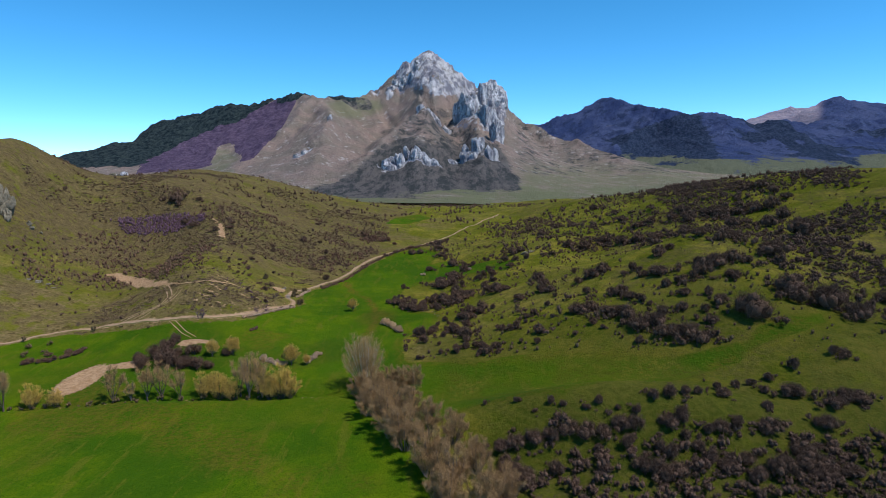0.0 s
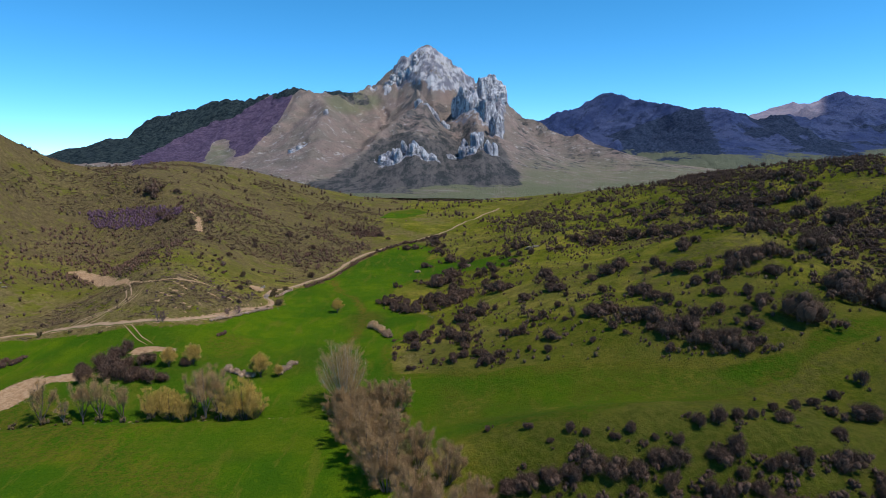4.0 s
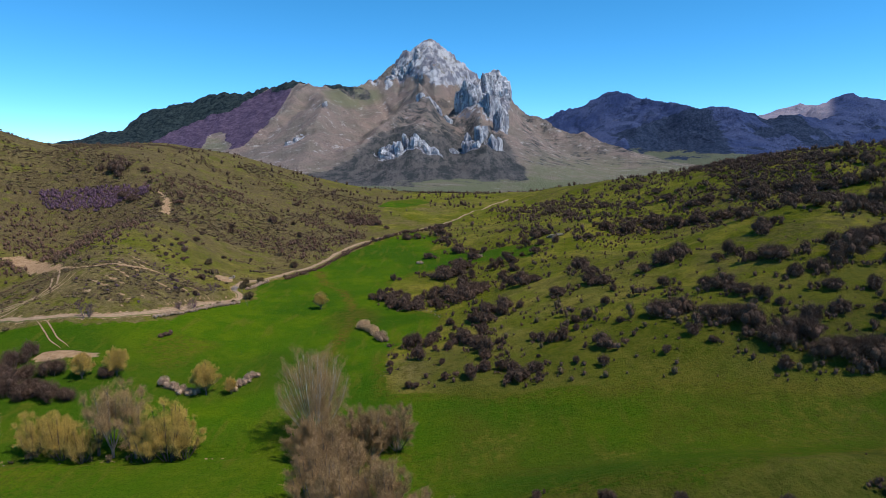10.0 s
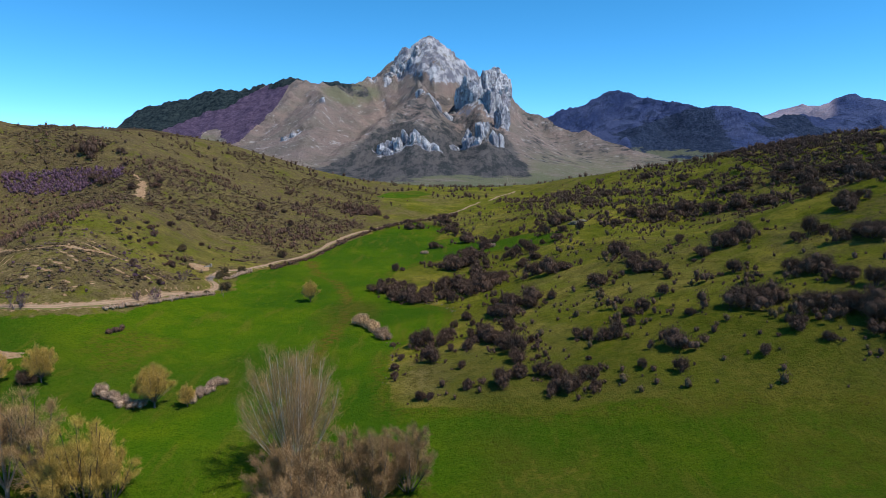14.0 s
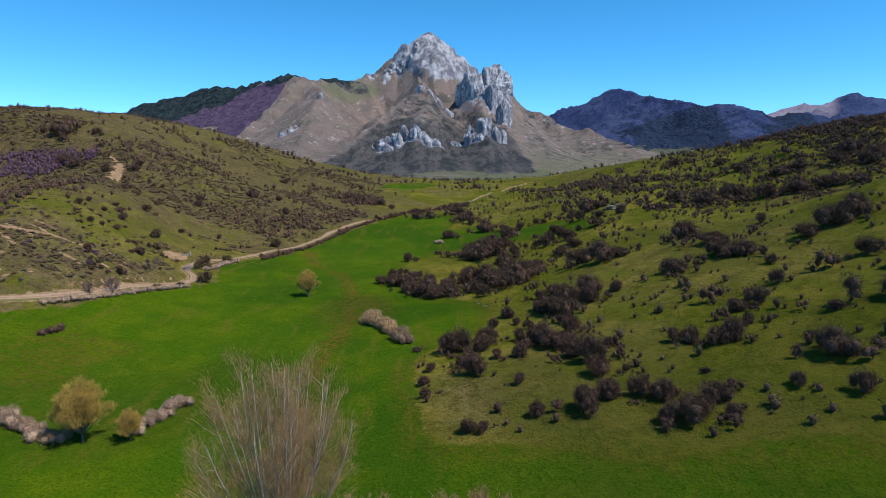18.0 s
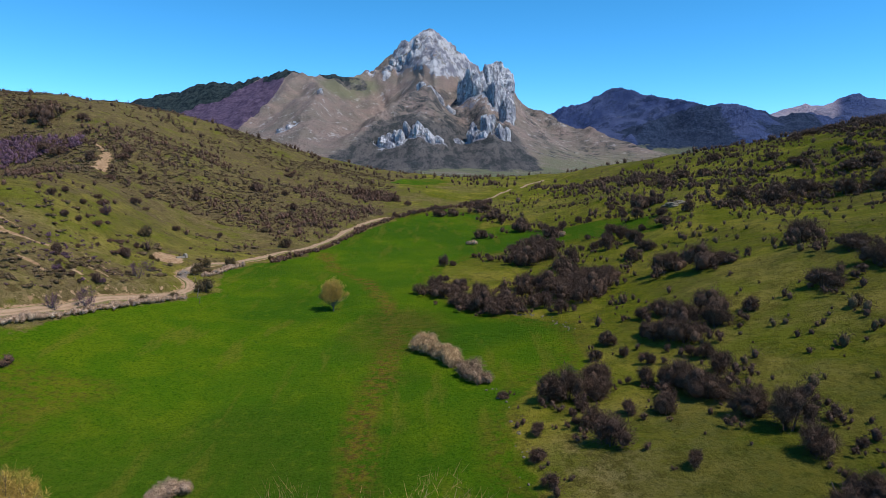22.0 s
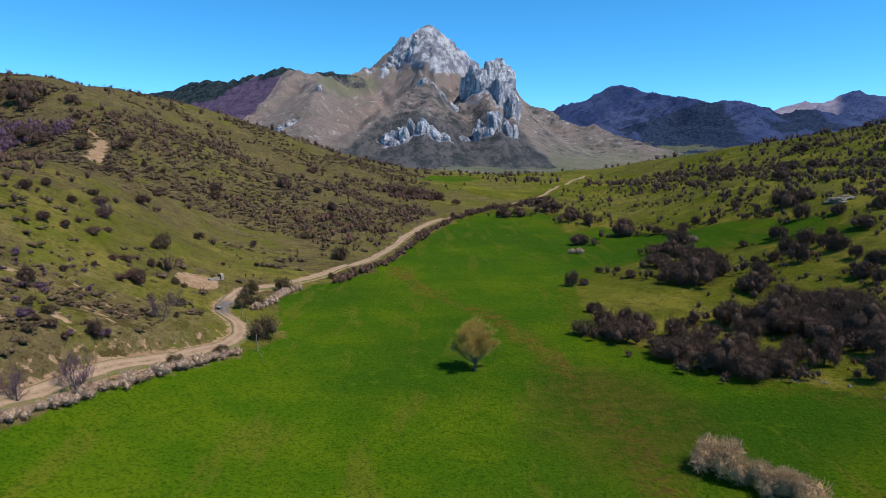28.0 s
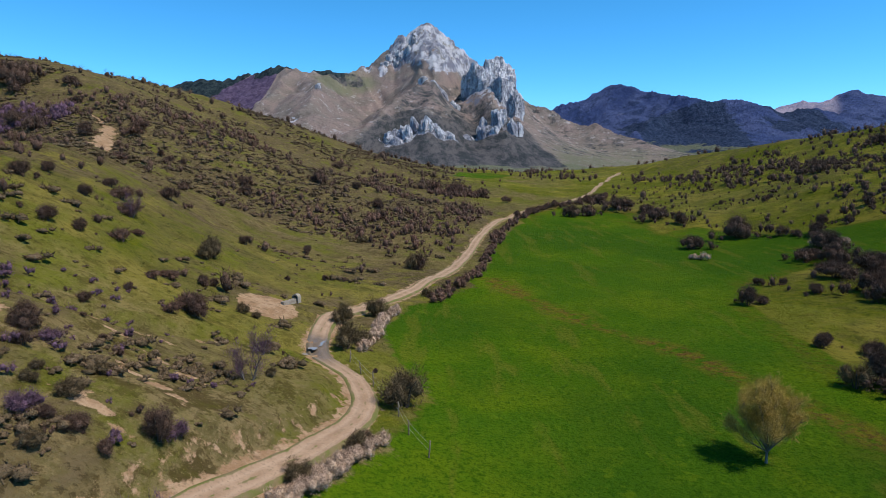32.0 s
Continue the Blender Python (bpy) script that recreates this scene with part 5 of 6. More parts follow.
BUSHES_L = [(-2.6, 247.8, 2.2), (-0.3, 238.5, 1.5), (-6.2, 258.7, 1.6), (-3.2, 255.9, 2.1), (-5.8, 264.5, 1.1), (18.3, 281.8, 2.1), (16.9, 286.4, 1.5), (23.4, 297.4, 1.8), (20.6, 289.7, 2.1), (23.7, 289.4, 2.1), (24.1, 281.9, 2.2), (24.6, 286.3, 1.5), (28.6, 290.5, 1.3), (23.9, 299.7, 1.4), (18.6, 300.1, 1.1), (14.1, 287.3, 1.0), (19.7, 269.2, 1.8), (19.2, 265.7, 1.3), (23.6, 272.0, 2.3), (23.4, 276.4, 1.4), (33.2, 288.9, 2.7), (41.7, 296.7, 2.1), (32.1, 305.4, 2.0), (37.2, 301.5, 2.2), (29.3, 320.4, 1.3), (25.5, 328.2, 1.4), (23.8, 333.4, 1.4), (37.7, 321.3, 3.4), (41.9, 321.1, 3.0), (32.2, 316.6, 1.5), (33.7, 324.3, 1.4), (23.1, 374.2, 1.0), (28.5, 361.6, 1.0), (3.5, 375.0, 2.5), (33.8, 334.7, 1.7), (0.7, 359.4, 3.1)]
BUSHES_M = [(44.4, 192.0, 4.2), (48.0, 192.2, 3.0), (46.3, 180.9, 2.0), (51.9, 185.3, 3.5), (54.1, 182.6, 2.9), (56.1, 179.5, 3.4), (57.3, 173.0, 3.9), (61.6, 173.4, 3.9), (65.6, 177.4, 2.3), (62.1, 167.7, 3.3), (65.2, 167.1, 3.8), (68.5, 166.2, 3.8), (70.4, 163.3, 3.3), (74.0, 164.5, 2.8), (76.9, 170.5, 2.9), (47.9, 176.5, 1.3), (40.3, 177.4, 1.3), (55.4, 166.8, 1.8), (29.2, 177.4, 1.4), (30.8, 184.5, 2.5), (36.3, 193.0, 1.2), (24.8, 180.0, 1.0), (74.6, 208.1, 4.3), (70.7, 209.6, 2.0), (68.5, 217.1, 2.2), (70.8, 216.1, 1.8), (65.2, 215.8, 1.7), (78.2, 197.7, 2.7), (73.3, 196.5, 2.3), (87.5, 202.1, 4.3)]
BUSHES_N = [(93.2, 207.3, 4.5), (88.3, 210.3, 2.2), (83.1, 198.8, 2.1), (100.1, 209.8, 3.8), (95.1, 198.1, 3.6), (105.0, 210.1, 3.1), (59.8, 199.2, 3.3), (57.3, 202.4, 2.0), (61.1, 193.6, 2.5), (62.6, 189.2, 2.2), (64.6, 186.1, 1.5), (50.7, 209.6, 2.2), (51.2, 224.8, 2.1), (56.1, 226.2, 3.8), (61.1, 228.0, 3.4), (53.7, 244.2, 1.6), (76.4, 189.0, 2.6), (83.0, 186.8, 2.1), (84.2, 181.5, 2.8), (77.8, 176.6, 1.8), (72.2, 179.7, 2.4), (55.2, 303.7, 2.6), (67.0, 324.5, 3.7), (75.2, 319.8, 4.2), (86.4, 325.8, 4.8), (93.2, 317.9, 4.2), (101.0, 314.3, 4.7), (108.2, 310.0, 5.1), (84.9, 244.6, 3.5), (81.1, 226.3, 3.5), (85.2, 228.8, 1.6), (125.0, 332.9, 4.1), (132.9, 339.6, 4.8), (131.1, 325.4, 5.1), (140.7, 328.2, 4.7), (145.8, 322.3, 5.1), (97.0, 243.0, 3.5), (98.0, 233.2, 3.4), (141.8, 299.1, 4.8), (104.3, 227.0, 3.7), (110.0, 230.2, 3.5), (152.0, 285.8, 5.1), (163.5, 295.5, 4.9), (152.6, 318.2, 4.6), (159.6, 314.8, 4.6), (166.6, 311.7, 5.2), (177.0, 317.5, 4.0), (176.7, 343.4, 5.1), (177.9, 333.4, 4.2), (169.1, 347.5, 4.3), (55.3, 383.9, 3.4), (59.5, 360.4, 3.7), (71.0, 375.8, 3.9), (80.2, 378.5, 3.4), (90.4, 364.5, 2.7), (106.5, 364.2, 4.1), (108.1, 339.3, 3.6), (115.7, 339.9, 3.6), (107.6, 384.2, 3.5), (106.0, 429.8, 4.0)]
BUSHES_O = [(-18.6, 259.3, 2.3), (-17.5, 255.6, 2.7), (-14.6, 258.4, 2.5), (-15.0, 250.0, 2.5), (-13.7, 248.6, 2.8), (-10.9, 250.8, 2.3), (-10.9, 257.5, 2.1), (-11.1, 244.9, 2.7), (-9.3, 243.4, 3.2), (-6.5, 243.4, 2.5), (-7.2, 249.4, 2.6), (0.3, 293.9, 2.9), (0.0, 285.3, 3.2), (1.1, 279.8, 3.9), (5.7, 294.1, 3.5), (5.3, 283.1, 3.2), (6.7, 304.0, 2.8), (9.2, 295.2, 3.0), (-1.5, 262.2, 3.0), (1.8, 259.5, 3.3), (3.3, 255.7, 4.1), (4.2, 251.3, 3.9), (7.1, 250.9, 3.5), (8.4, 259.4, 3.6), (10.0, 255.8, 3.3), (7.1, 265.7, 2.8), (11.0, 265.3, 2.8), (12.7, 261.2, 3.1), (-1.3, 244.5, 1.8), (-17.9, 268.7, 1.1), (-16.8, 284.4, 1.6), (-14.9, 284.9, 1.1)]
BUSHES_P = [(-7.5, 206.9, 2.1), (-5.8, 207.0, 2.0), (-2.6, 206.8, 2.0), (-3.0, 208.4, 1.5), (2.1, 222.2, 1.6), (3.3, 218.7, 0.8), (7.2, 223.2, 1.4), (-0.4, 217.3, 1.0), (7.8, 221.4, 2.2), (9.1, 219.9, 2.2), (10.4, 218.6, 2.6), (14.8, 221.2, 2.2), (4.6, 214.5, 1.2), (2.6, 209.1, 1.3), (4.1, 208.0, 1.3), (5.2, 206.7, 2.1), (5.7, 204.5, 2.5), (6.5, 203.3, 2.5), (9.3, 207.6, 1.9), (19.7, 222.4, 1.4), (-4.9, 204.4, 0.9), (-6.2, 203.1, 0.6), (-1.3, 202.1, 1.1), (1.6, 200.9, 1.5), (-5.0, 200.2, 1.5), (-6.3, 201.2, 0.6), (9.2, 214.2, 1.1), (10.1, 212.7, 1.3), (8.5, 228.5, 1.5), (11.2, 229.0, 1.8)]
HILL_THORNS = [(-91.9, 339.9, 2.1), (-93.7, 345.6, 1.8), (-106.3, 337.8, 1.4), (-109.5, 341.7, 1.2), (-105.3, 342.4, 1.1), (-94.9, 277.8, 1.0), (-92.7, 269.7, 1.3), (-146.7, 379.0, 2.5), (-139.3, 367.7, 1.5), (-159.7, 376.0, 5.1), (-145.0, 353.3, 3.6), (-139.2, 349.6, 2.8), (-123.6, 339.9, 2.3), (-85.9, 261.8, 1.1), (-89.4, 274.0, 0.9), (-92.8, 286.2, 1.1), (-84.5, 263.6, 0.9), (-92.1, 301.3, 1.7), (-96.1, 317.2, 1.2), (-80.1, 295.7, 1.1), (-71.8, 282.9, 0.5), (-68.6, 289.7, 0.6), (-66.4, 291.4, 0.6), (-74.1, 308.2, 0.9), (-82.2, 370.1, 2.8), (-66.5, 358.7, 1.9), (-65.1, 346.6, 1.4), (-73.5, 375.0, 1.7), (-86.2, 439.1, 2.4), (-102.4, 383.7, 1.2), (-80.3, 247.9, 0.3), (-77.8, 251.3, 0.6), (-77.7, 257.1, 0.5), (-73.0, 257.5, 1.3), (-76.0, 267.7, 0.8), (-75.3, 268.3, 0.6), (-67.6, 255.6, 0.6), (-75.9, 247.5, 0.3), (-75.8, 242.3, 1.0), (-75.0, 240.6, 0.6), (-73.9, 245.6, 0.3), (-72.6, 244.7, 0.4), (-71.4, 236.1, 0.5), (-67.8, 237.9, 0.9), (-70.3, 236.2, 0.7), (-69.0, 235.8, 0.5), (-59.9, 257.8, 0.3)]
HILL_RUSSETS = [(-89.4, 281.4, 2.0), (-86.1, 276.0, 1.8), (-82.6, 266.7, 1.3), (-83.4, 271.8, 0.9), (-118.0, 348.5, 2.9), (-119.6, 356.5, 2.5), (-105.9, 317.1, 2.0), (-77.8, 265.2, 1.3), (-77.9, 261.6, 0.9), (-78.4, 265.0, 0.8), (-74.0, 258.0, 1.7), (-74.4, 255.9, 0.9), (-59.8, 245.3, 1.0), (-62.0, 241.1, 0.8)]
HILL_OLIVES = [(-78.4, 277.3, 1.5), (-67.3, 324.8, 1.2), (-71.5, 263.8, 0.7), (-70.3, 263.5, 0.5), (-65.9, 250.1, 0.5), (-71.5, 238.1, 0.7), (-73.3, 238.2, 0.5), (-71.8, 241.1, 0.5), (-73.6, 239.3, 0.4), (-71.0, 234.4, 0.6)]
BANK_HEATHERS = [(-74.8, 242.4, 0.7), (-72.2, 236.0, 0.8), (-67.4, 238.5, 0.8)]
broad = [shrub("thorn_bush", "broad old purple-brown thorn bush with a dense bare crown", "bush", THORN, 55 + k, 9000, (1.15, 1.3, 1.05)[k], 0.011, "thorn bushes", lumps=18, twig=0.13) for k in range(3)]
used = set()
for spots in (BUSHES_A, BUSHES_B, BUSHES_C, BUSHES_D, BUSHES_E, BUSHES_F, BUSHES_G, BUSHES_H, BUSHES_I, BUSHES_J, BUSHES_K, BUSHES_L, BUSHES_M, BUSHES_N, BUSHES_O, BUSHES_P, HILL_THORNS):
    plant(thorns, [q for q in spots if q[2] <= 2.3], rng, (0.8, 1.2), used)
    plant(broad, [q for q in spots if q[2] > 2.3], rng, (0.85, 1.15), used)
MOUND = [(-81.5, 181.5, 4.6), (-85.5, 190.2, 3.1), (-80.6, 187, 2.8), (-76, 187.6, 3.1), (-76, 178.4, 2.7), (-71.5, 178.4, 2.8), (-68.6, 178.8, 2.4), (-76.6, 182, 2.1), (-87, 186, 3.4), (-84, 193.2, 2.2), (-66.5, 188.5, 2.2), (-88.5, 179.5, 3.4), (-92, 184.5, 2.5), (-79, 179.5, 2.6), (-74, 180.5, 2.4), (-84, 184, 2.8)]
plant(thorns, MOUND, rng, (0.8, 1.1), used)
def companions():
    """Smaller bushes grown together with the larger ones into thickets."""
    g = np.random.default_rng(55)
    cl = [bush_cloud(np.random.default_rng(156 + k), 4, 420, 1.4, 0.030, 0.18) for k in range(3)]
    spots = []
    for x, y, r in [q for spots_ in (BUSHES_A, BUSHES_B, BUSHES_C, BUSHES_D, BUSHES_E, BUSHES_F, BUSHES_G, BUSHES_H, BUSHES_I, BUSHES_J, BUSHES_K, BUSHES_L, BUSHES_M, BUSHES_N, BUSHES_O, BUSHES_P, HILL_THORNS) for q in spots_]:
        for _ in range(3 if r > 2.2 else 2 if r > 1.4 else 1):
            a = g.uniform(0, 6.28)
            px, py = x + (1.3 * r + 0.4) * math.cos(a), y + (0.9 * r + 0.4) * math.sin(a)
            spots.append((px, py, height_at(px, py) - 0.05, r * g.uniform(0.3, 0.75), g.uniform(0, 6), g.uniform(0.75, 1.2)))
    joined("thicket", "thickets of leafless purple-brown thorn on the slope", "scrub", THORN, [(m, spots[k::3]) for k, m in enumerate(cl)])


companions()
TRACKSIDE = [(-57.6, 252.4, 1.9), (-62.6, 261.8, 1.5), (-61.6, 264.6, 1.3), (-64, 270, 1.3), (-61.2, 276.2, 1.5), (-59.8, 245, 1.0), (-62.4, 240.6, 0.9), (-78.3, 275.4, 1.3), (-57.3, 307, 1.9), (-55.8, 287.6, 0.8), (-21.6, 258.6, 1.5)]
plant(olives, TRACKSIDE + HILL_OLIVES, rng, (0.9, 1.15))
russets = [shrub("russet_bush", "reddish brown leafless shrub beside the gully", "bush", RUSSET, 65, 1500, 0.85, 0.030, "thorn bushes")]
plant(russets, HILL_RUSSETS + [(-44.8, 414, 4.4), (-37, 417, 3.6), (-52.5, 424, 3.4), (-30, 404, 2.4), (28, 100, 3.0), (36, 103, 3.0), (20, 101, 2.8), (-117, 199, 1.6), (-121, 197, 1.8), (-126, 194.5, 1.8)], rng)
heathers = [shrub("heather_bush", "greyish purple leafless shrub on the grazed bank", "bush", HEATHER, 66, 1500, 1.2, 0.030, "thorn bushes")]
plant(heathers, BANK_HEATHERS, rng)


def hedge(name, label, line, size, material, seed, group="", gap=1.0, models=None):
    """A run of shrubs grown into one hedge; each shrub is a part."""
    g = np.random.default_rng(seed)
    top = tagged(new(name), label, "hedge", group)
    pts = curve(line, 0.5)
    clouds = [bush_cloud(g, 6, 2600 if size > 1.25 else 900, 1.25, 0.024 if size > 1.25 else 0.036, 0.15, 1, 0.6) for _ in range(3)]
    meshes = []
    for v, f in clouds:
        ob = part("shrub", v, f, material, top)
        meshes.append(ob)
    step, k, run = size * gap, 0, 0.0
    for a, b in zip(pts, pts[1:]):
        run += math.dist(a, b)
        if run < step * (k + 0.5):
            continue
        if k < 3:
            ob = meshes[k]
        else:
            ob = meshes[k % 3].copy()
            scene.collection.objects.link(ob)
        s = size * g.uniform(0.75, 1.2)
        x, y = a[0] + g.normal() * 0.15 * size, a[1] + g.normal() * 0.15 * size
        ob.matrix_basis = pose(x, y, height_at(x, y) - 0.08, 0, 0, g.uniform(0, 360)) @ Matrix.Diagonal((s, s, s * g.uniform(0.85, 1.15), 1))
        ob.parent = top
        k += 1
    for ob in meshes[k:]:
        bpy.data.objects.remove(ob)
    return top


hedge("blossom_hedge", "rounded pale pinkish-tan hedge alone in the green meadow", [(-19.8, 227.2), (-18, 222.5), (-16.4, 219)], 2.3, TAN, 71, gap=0.6)
hedge("thorn_hedge", "short tan and brown hedge at the end of a rubble bank", [(-15.4, 217.4), (-13.2, 212.8)], 1.9, BROWN, 72, gap=0.65)
hedge("field_hedge", "low greyish hedge across the meadow", [(-55.5, 188.4), (-51, 185.6), (-46, 184.6)], 1.4, PALE, 73, gap=0.8)
hedge("field_hedge", "low greyish hedge across the meadow", [(-40.6, 186.6), (-39.5, 190), (-37.8, 194.5)], 1.3, PALE, 74, gap=0.9)
hedge("roadside_hedge", "low pale tangled hedge along the earth track", [(-70.5, 219.5), (-67.2, 226), (-64.2, 233.5), (-61.4, 240.2), (-58.6, 246.8)], 0.95, PALE, 75, gap=0.75)
hedge("roadside_hedge", "low pale tangled hedge along the earth track", [(-61.2, 262.5), (-60.8, 268), (-60.2, 274.5), (-58.8, 279.5)], 0.9, PALE, 76, gap=1.0)
hedge("roadside_hedge", "russet shrubby hedge along the earth track", [(-55.2, 284.5), (-51.5, 294), (-47.8, 305), (-43.5, 324), (-38.5, 345), (-33, 362)], 1.15, RUSSET, 77, gap=1.9)
hedge("roadside_hedge", "russet shrubby hedge along the earth track", [(-33, 362), (-26, 378), (-16, 391), (-4, 402), (6, 420)], 1.9, RUSSET, 78, gap=1.6)
hedge("field_hedge", "small russet bush strip in the meadow", [(-65.2, 210.4), (-63.6, 213.6)], 0.9, RUSSET, 79, gap=0.8)
hedge("field_hedge", "low russet bramble strip along the ditch", [(-129.4, 186.2), (-121.5, 191.0), (-115.0, 197.7)], 1.5, RUSSET, 82, gap=0.8)
hedge("blossom_hedge", "white blossoming shrub beside the upper field", [(12, 317.5), (16.5, 313)], 1.3, PALE, 80, gap=0.9)
hedge("blossom_hedge", "pale shrub at the foot of a dark thorn bush", [(-10, 316), (-7.5, 314.5)], 1.1, PALE, 81, gap=0.9)

# ---- countless small plants ----
def clumps(x, y):
    return smooth(-0.15, 0.55, fbm(x, y, 30, 301, 3))


def slope_side(x, y):
    step = np.mod(ground_height(x, y) / 4.2 + 0.6 * fbm(x, y, 60, 31, 2), 1)
    return np.clip((0.22 + 0.78 * clumps(x, y)) * (0.25 + 0.75 * (np.abs(step - 0.1) < 0.2)), 0, 1)


def hill_side(x, y):
    right = smooth(-150, -100, x) * smooth(280, 330, y)
    open_turf = smooth(-125, -100, x) * (1 - smooth(300, 330, y)) * (1 - smooth(-72, -62, x))
    return np.clip((0.03 + 0.97 * smooth(0.12, 0.42, fbm(x, y, 24, 303, 4) + 0.25 * right)) * (1 - 0.75 * open_turf), 0, 1)


small, mid = [bush_cloud(np.random.default_rng(90 + k), 1, 84, 1.45, 0.07, 0.32) for k in range(3)], [bush_cloud(np.random.default_rng(95 + k), 5, 190, 1.35, 0.045, 0.22) for k in range(3)]
dwarf = [bush_cloud(np.random.default_rng(98 + k), 4, 60, 0.6, 0.075, 0.28, 1, 0.8) for k in range(3)]


def thirds(models, spots):
    return [(m, spots[k::3]) for k, m in enumerate(models)]


def in_heather(x, y):
    return 1.0 * (np.hypot((x + 163) / 25, (y - 355) / 9) + 0.25 * fbm(x, y, 8, 83, 2) < 1)


joined("slope_thorn_scrub", "scattered small purple-brown thorn bushes on the pasture slope", "scrub", THORN, thirds(small, scattered(rng, 2600, (-12, 200, 140, 440), slope_side, (0.25, 1.1))))
joined("slope_thorn_scrub", "larger leafless thorn bushes along the slope's terraces", "scrub", THORN, thirds(mid, scattered(rng, 1700, (26, 215, 175, 460), lambda x, y: (0.10 + 0.90 * smooth(78, 118, x - 0.25 * (y - 210))) * (0.3 + 0.7 * slope_side(x, y)) * smooth(-0.35, 0.4, fbm(x, y, 30, 301, 3)), (0.9, 2.8))))
joined("upper_slope_scrub", "dense brown thorn scrub in patches over the upper slope", "scrub", THORN, thirds(mid, scattered(rng, 2600, (48, 235, 196, 470), lambda x, y: smooth(0.0, 0.30, fbm(x, y, 34, 315, 3) + 0.5 * smooth(70, 140, x - 0.1 * (y - 210)) - 0.12), (0.7, 1.9))))
joined("slope_olive_scrub", "olive budding shrubs between the thorns on the slope", "scrub", OLIVE, thirds(small, scattered(rng, 1200, (8, 200, 160, 430), lambda x, y: 0.15 + 0.85 * smooth(-0.1, 0.4, fbm(x, y, 26, 317, 3)), (0.4, 1.3))))
joined("near_thorn_scrub", "thick dark thorn scrub below the slope", "scrub", THORN, thirds(mid, scattered(rng, 1500, (12, 135, 82, 125), lambda x, y: 0.08 + 0.92 * smooth(0, 16, 119 - y + 0.14 * x), (0.9, 2.7))))
joined("hill_dwarf_scrub", "low brown dwarf shrubs over the dry hillside", "scrub", DWARF, thirds(dwarf, scattered(rng, 10500, (-250, -38, 252, 500), hill_side, (0.35, 1.4))))
joined("hill_thorn_scrub", "scattered dark thorn bushes on the hillside", "scrub", THORN, thirds(small, scattered(rng, 1600, (-250, -40, 252, 520), lambda x, y: 0.03 + 0.97 * hill_side(x, y), (0.22, 1.5))))
joined("hill_russet_scrub", "russet brown shrubs in patches on the hillside", "scrub", RUSSET, thirds(small, scattered(rng, 2300, (-190, -38, 255, 450), lambda x, y: smooth(0.15, 0.5, fbm(x, y, 28, 307, 3) + 0.2 * smooth(300, 340, y) * smooth(-110, -70, x)), (0.4, 1.5))))
joined("heather", "patch of purple heather on the hillside", "heather", HEATHER, thirds(small, scattered(rng, 620, (-192, -134, 342, 372), in_heather, (0.7, 1.7))))
joined("russet_heath", "patch of pinkish brown heath beside the upper track", "heath", RUSSET, thirds(small, scattered(rng, 150, (-55, -31, 405, 429), lambda x, y: 1.0 * (np.hypot((x - -43.8) / 9, (y - 417.4) / 9) + 0.3 * fbm(x, y, 6, 319, 2) < 1), (0.6, 1.4))))
joined("bank_dwarf_scrub", "low dark heath tussocks on the grazed bank above the track", "scrub", DWARF, thirds(dwarf, scattered(rng, 2000, (-135, -66, 206, 250), lambda x, y: 0.15 + 0.85 * smooth(-0.15, 0.35, fbm(x, y, 7, 87, 3)), (0.3, 1.0))))
joined("bank_heather", "purple heather clumps on the grazed bank above the track", "heather", HEATHER, thirds(mid, scattered(rng, 150, (-95, -66, 222, 258), lambda x, y: 0.3 + 0.7 * smooth(0, 0.4, fbm(x, y, 7, 89, 3)), (0.25, 0.7))))
joined("ridge_scrub", "thorn bushes over the upper pasture ridge", "scrub", THORN, thirds(small, scattered(rng, 1100, (36, 220, 320, 480), lambda x, y: 0.25 + 0.75 * smooth(-0.2, 0.35, fbm(x, y, 22, 311, 3)), (0.6, 2.2))))
joined("far_scrub", "distant dark shrubs over the upper valley pastures", "scrub", THORN, thirds(small, scattered(rng, 1600, (-170, 260, 410, 800), lambda x, y: 0.06 + 0.94 * clumps(x, y), (0.7, 2.4))))
joined("left_pasture_scrub", "small dark shrubs over the lower pasture by the track", "scrub", THORN, thirds(small, scattered(rng, 220, (-220, -95, 205, 300), lambda x, y: 0.15 + 0.6 * clumps(x, y), (0.35, 1.2))))
joined("ditch_scrub", "brambly shrubs along the ditch and the lower track", "scrub", OLIVE, [(mid[k % 3], [(x, y, height_at(x, y) - 0.05, q, k * 1.7, 1.1)]) for k, (x, y, q) in enumerate(
    [(-132, 193, 1.9), (-128, 196, 1.5), (-136, 200, 1.6), (-131, 204, 1.6), (-141, 206, 1.8), (-123, 216, 1.8), (-112, 213.5, 1.2), (-99.5, 208.5, 1.0)] + [(-112 + 2.9 * i, 156.4 + 0.085 * (2.9 * i) + 0.6 * math.sin(5 * i), 1.0 + 0.5 * math.sin(3 * i)) for i in range(24)])])


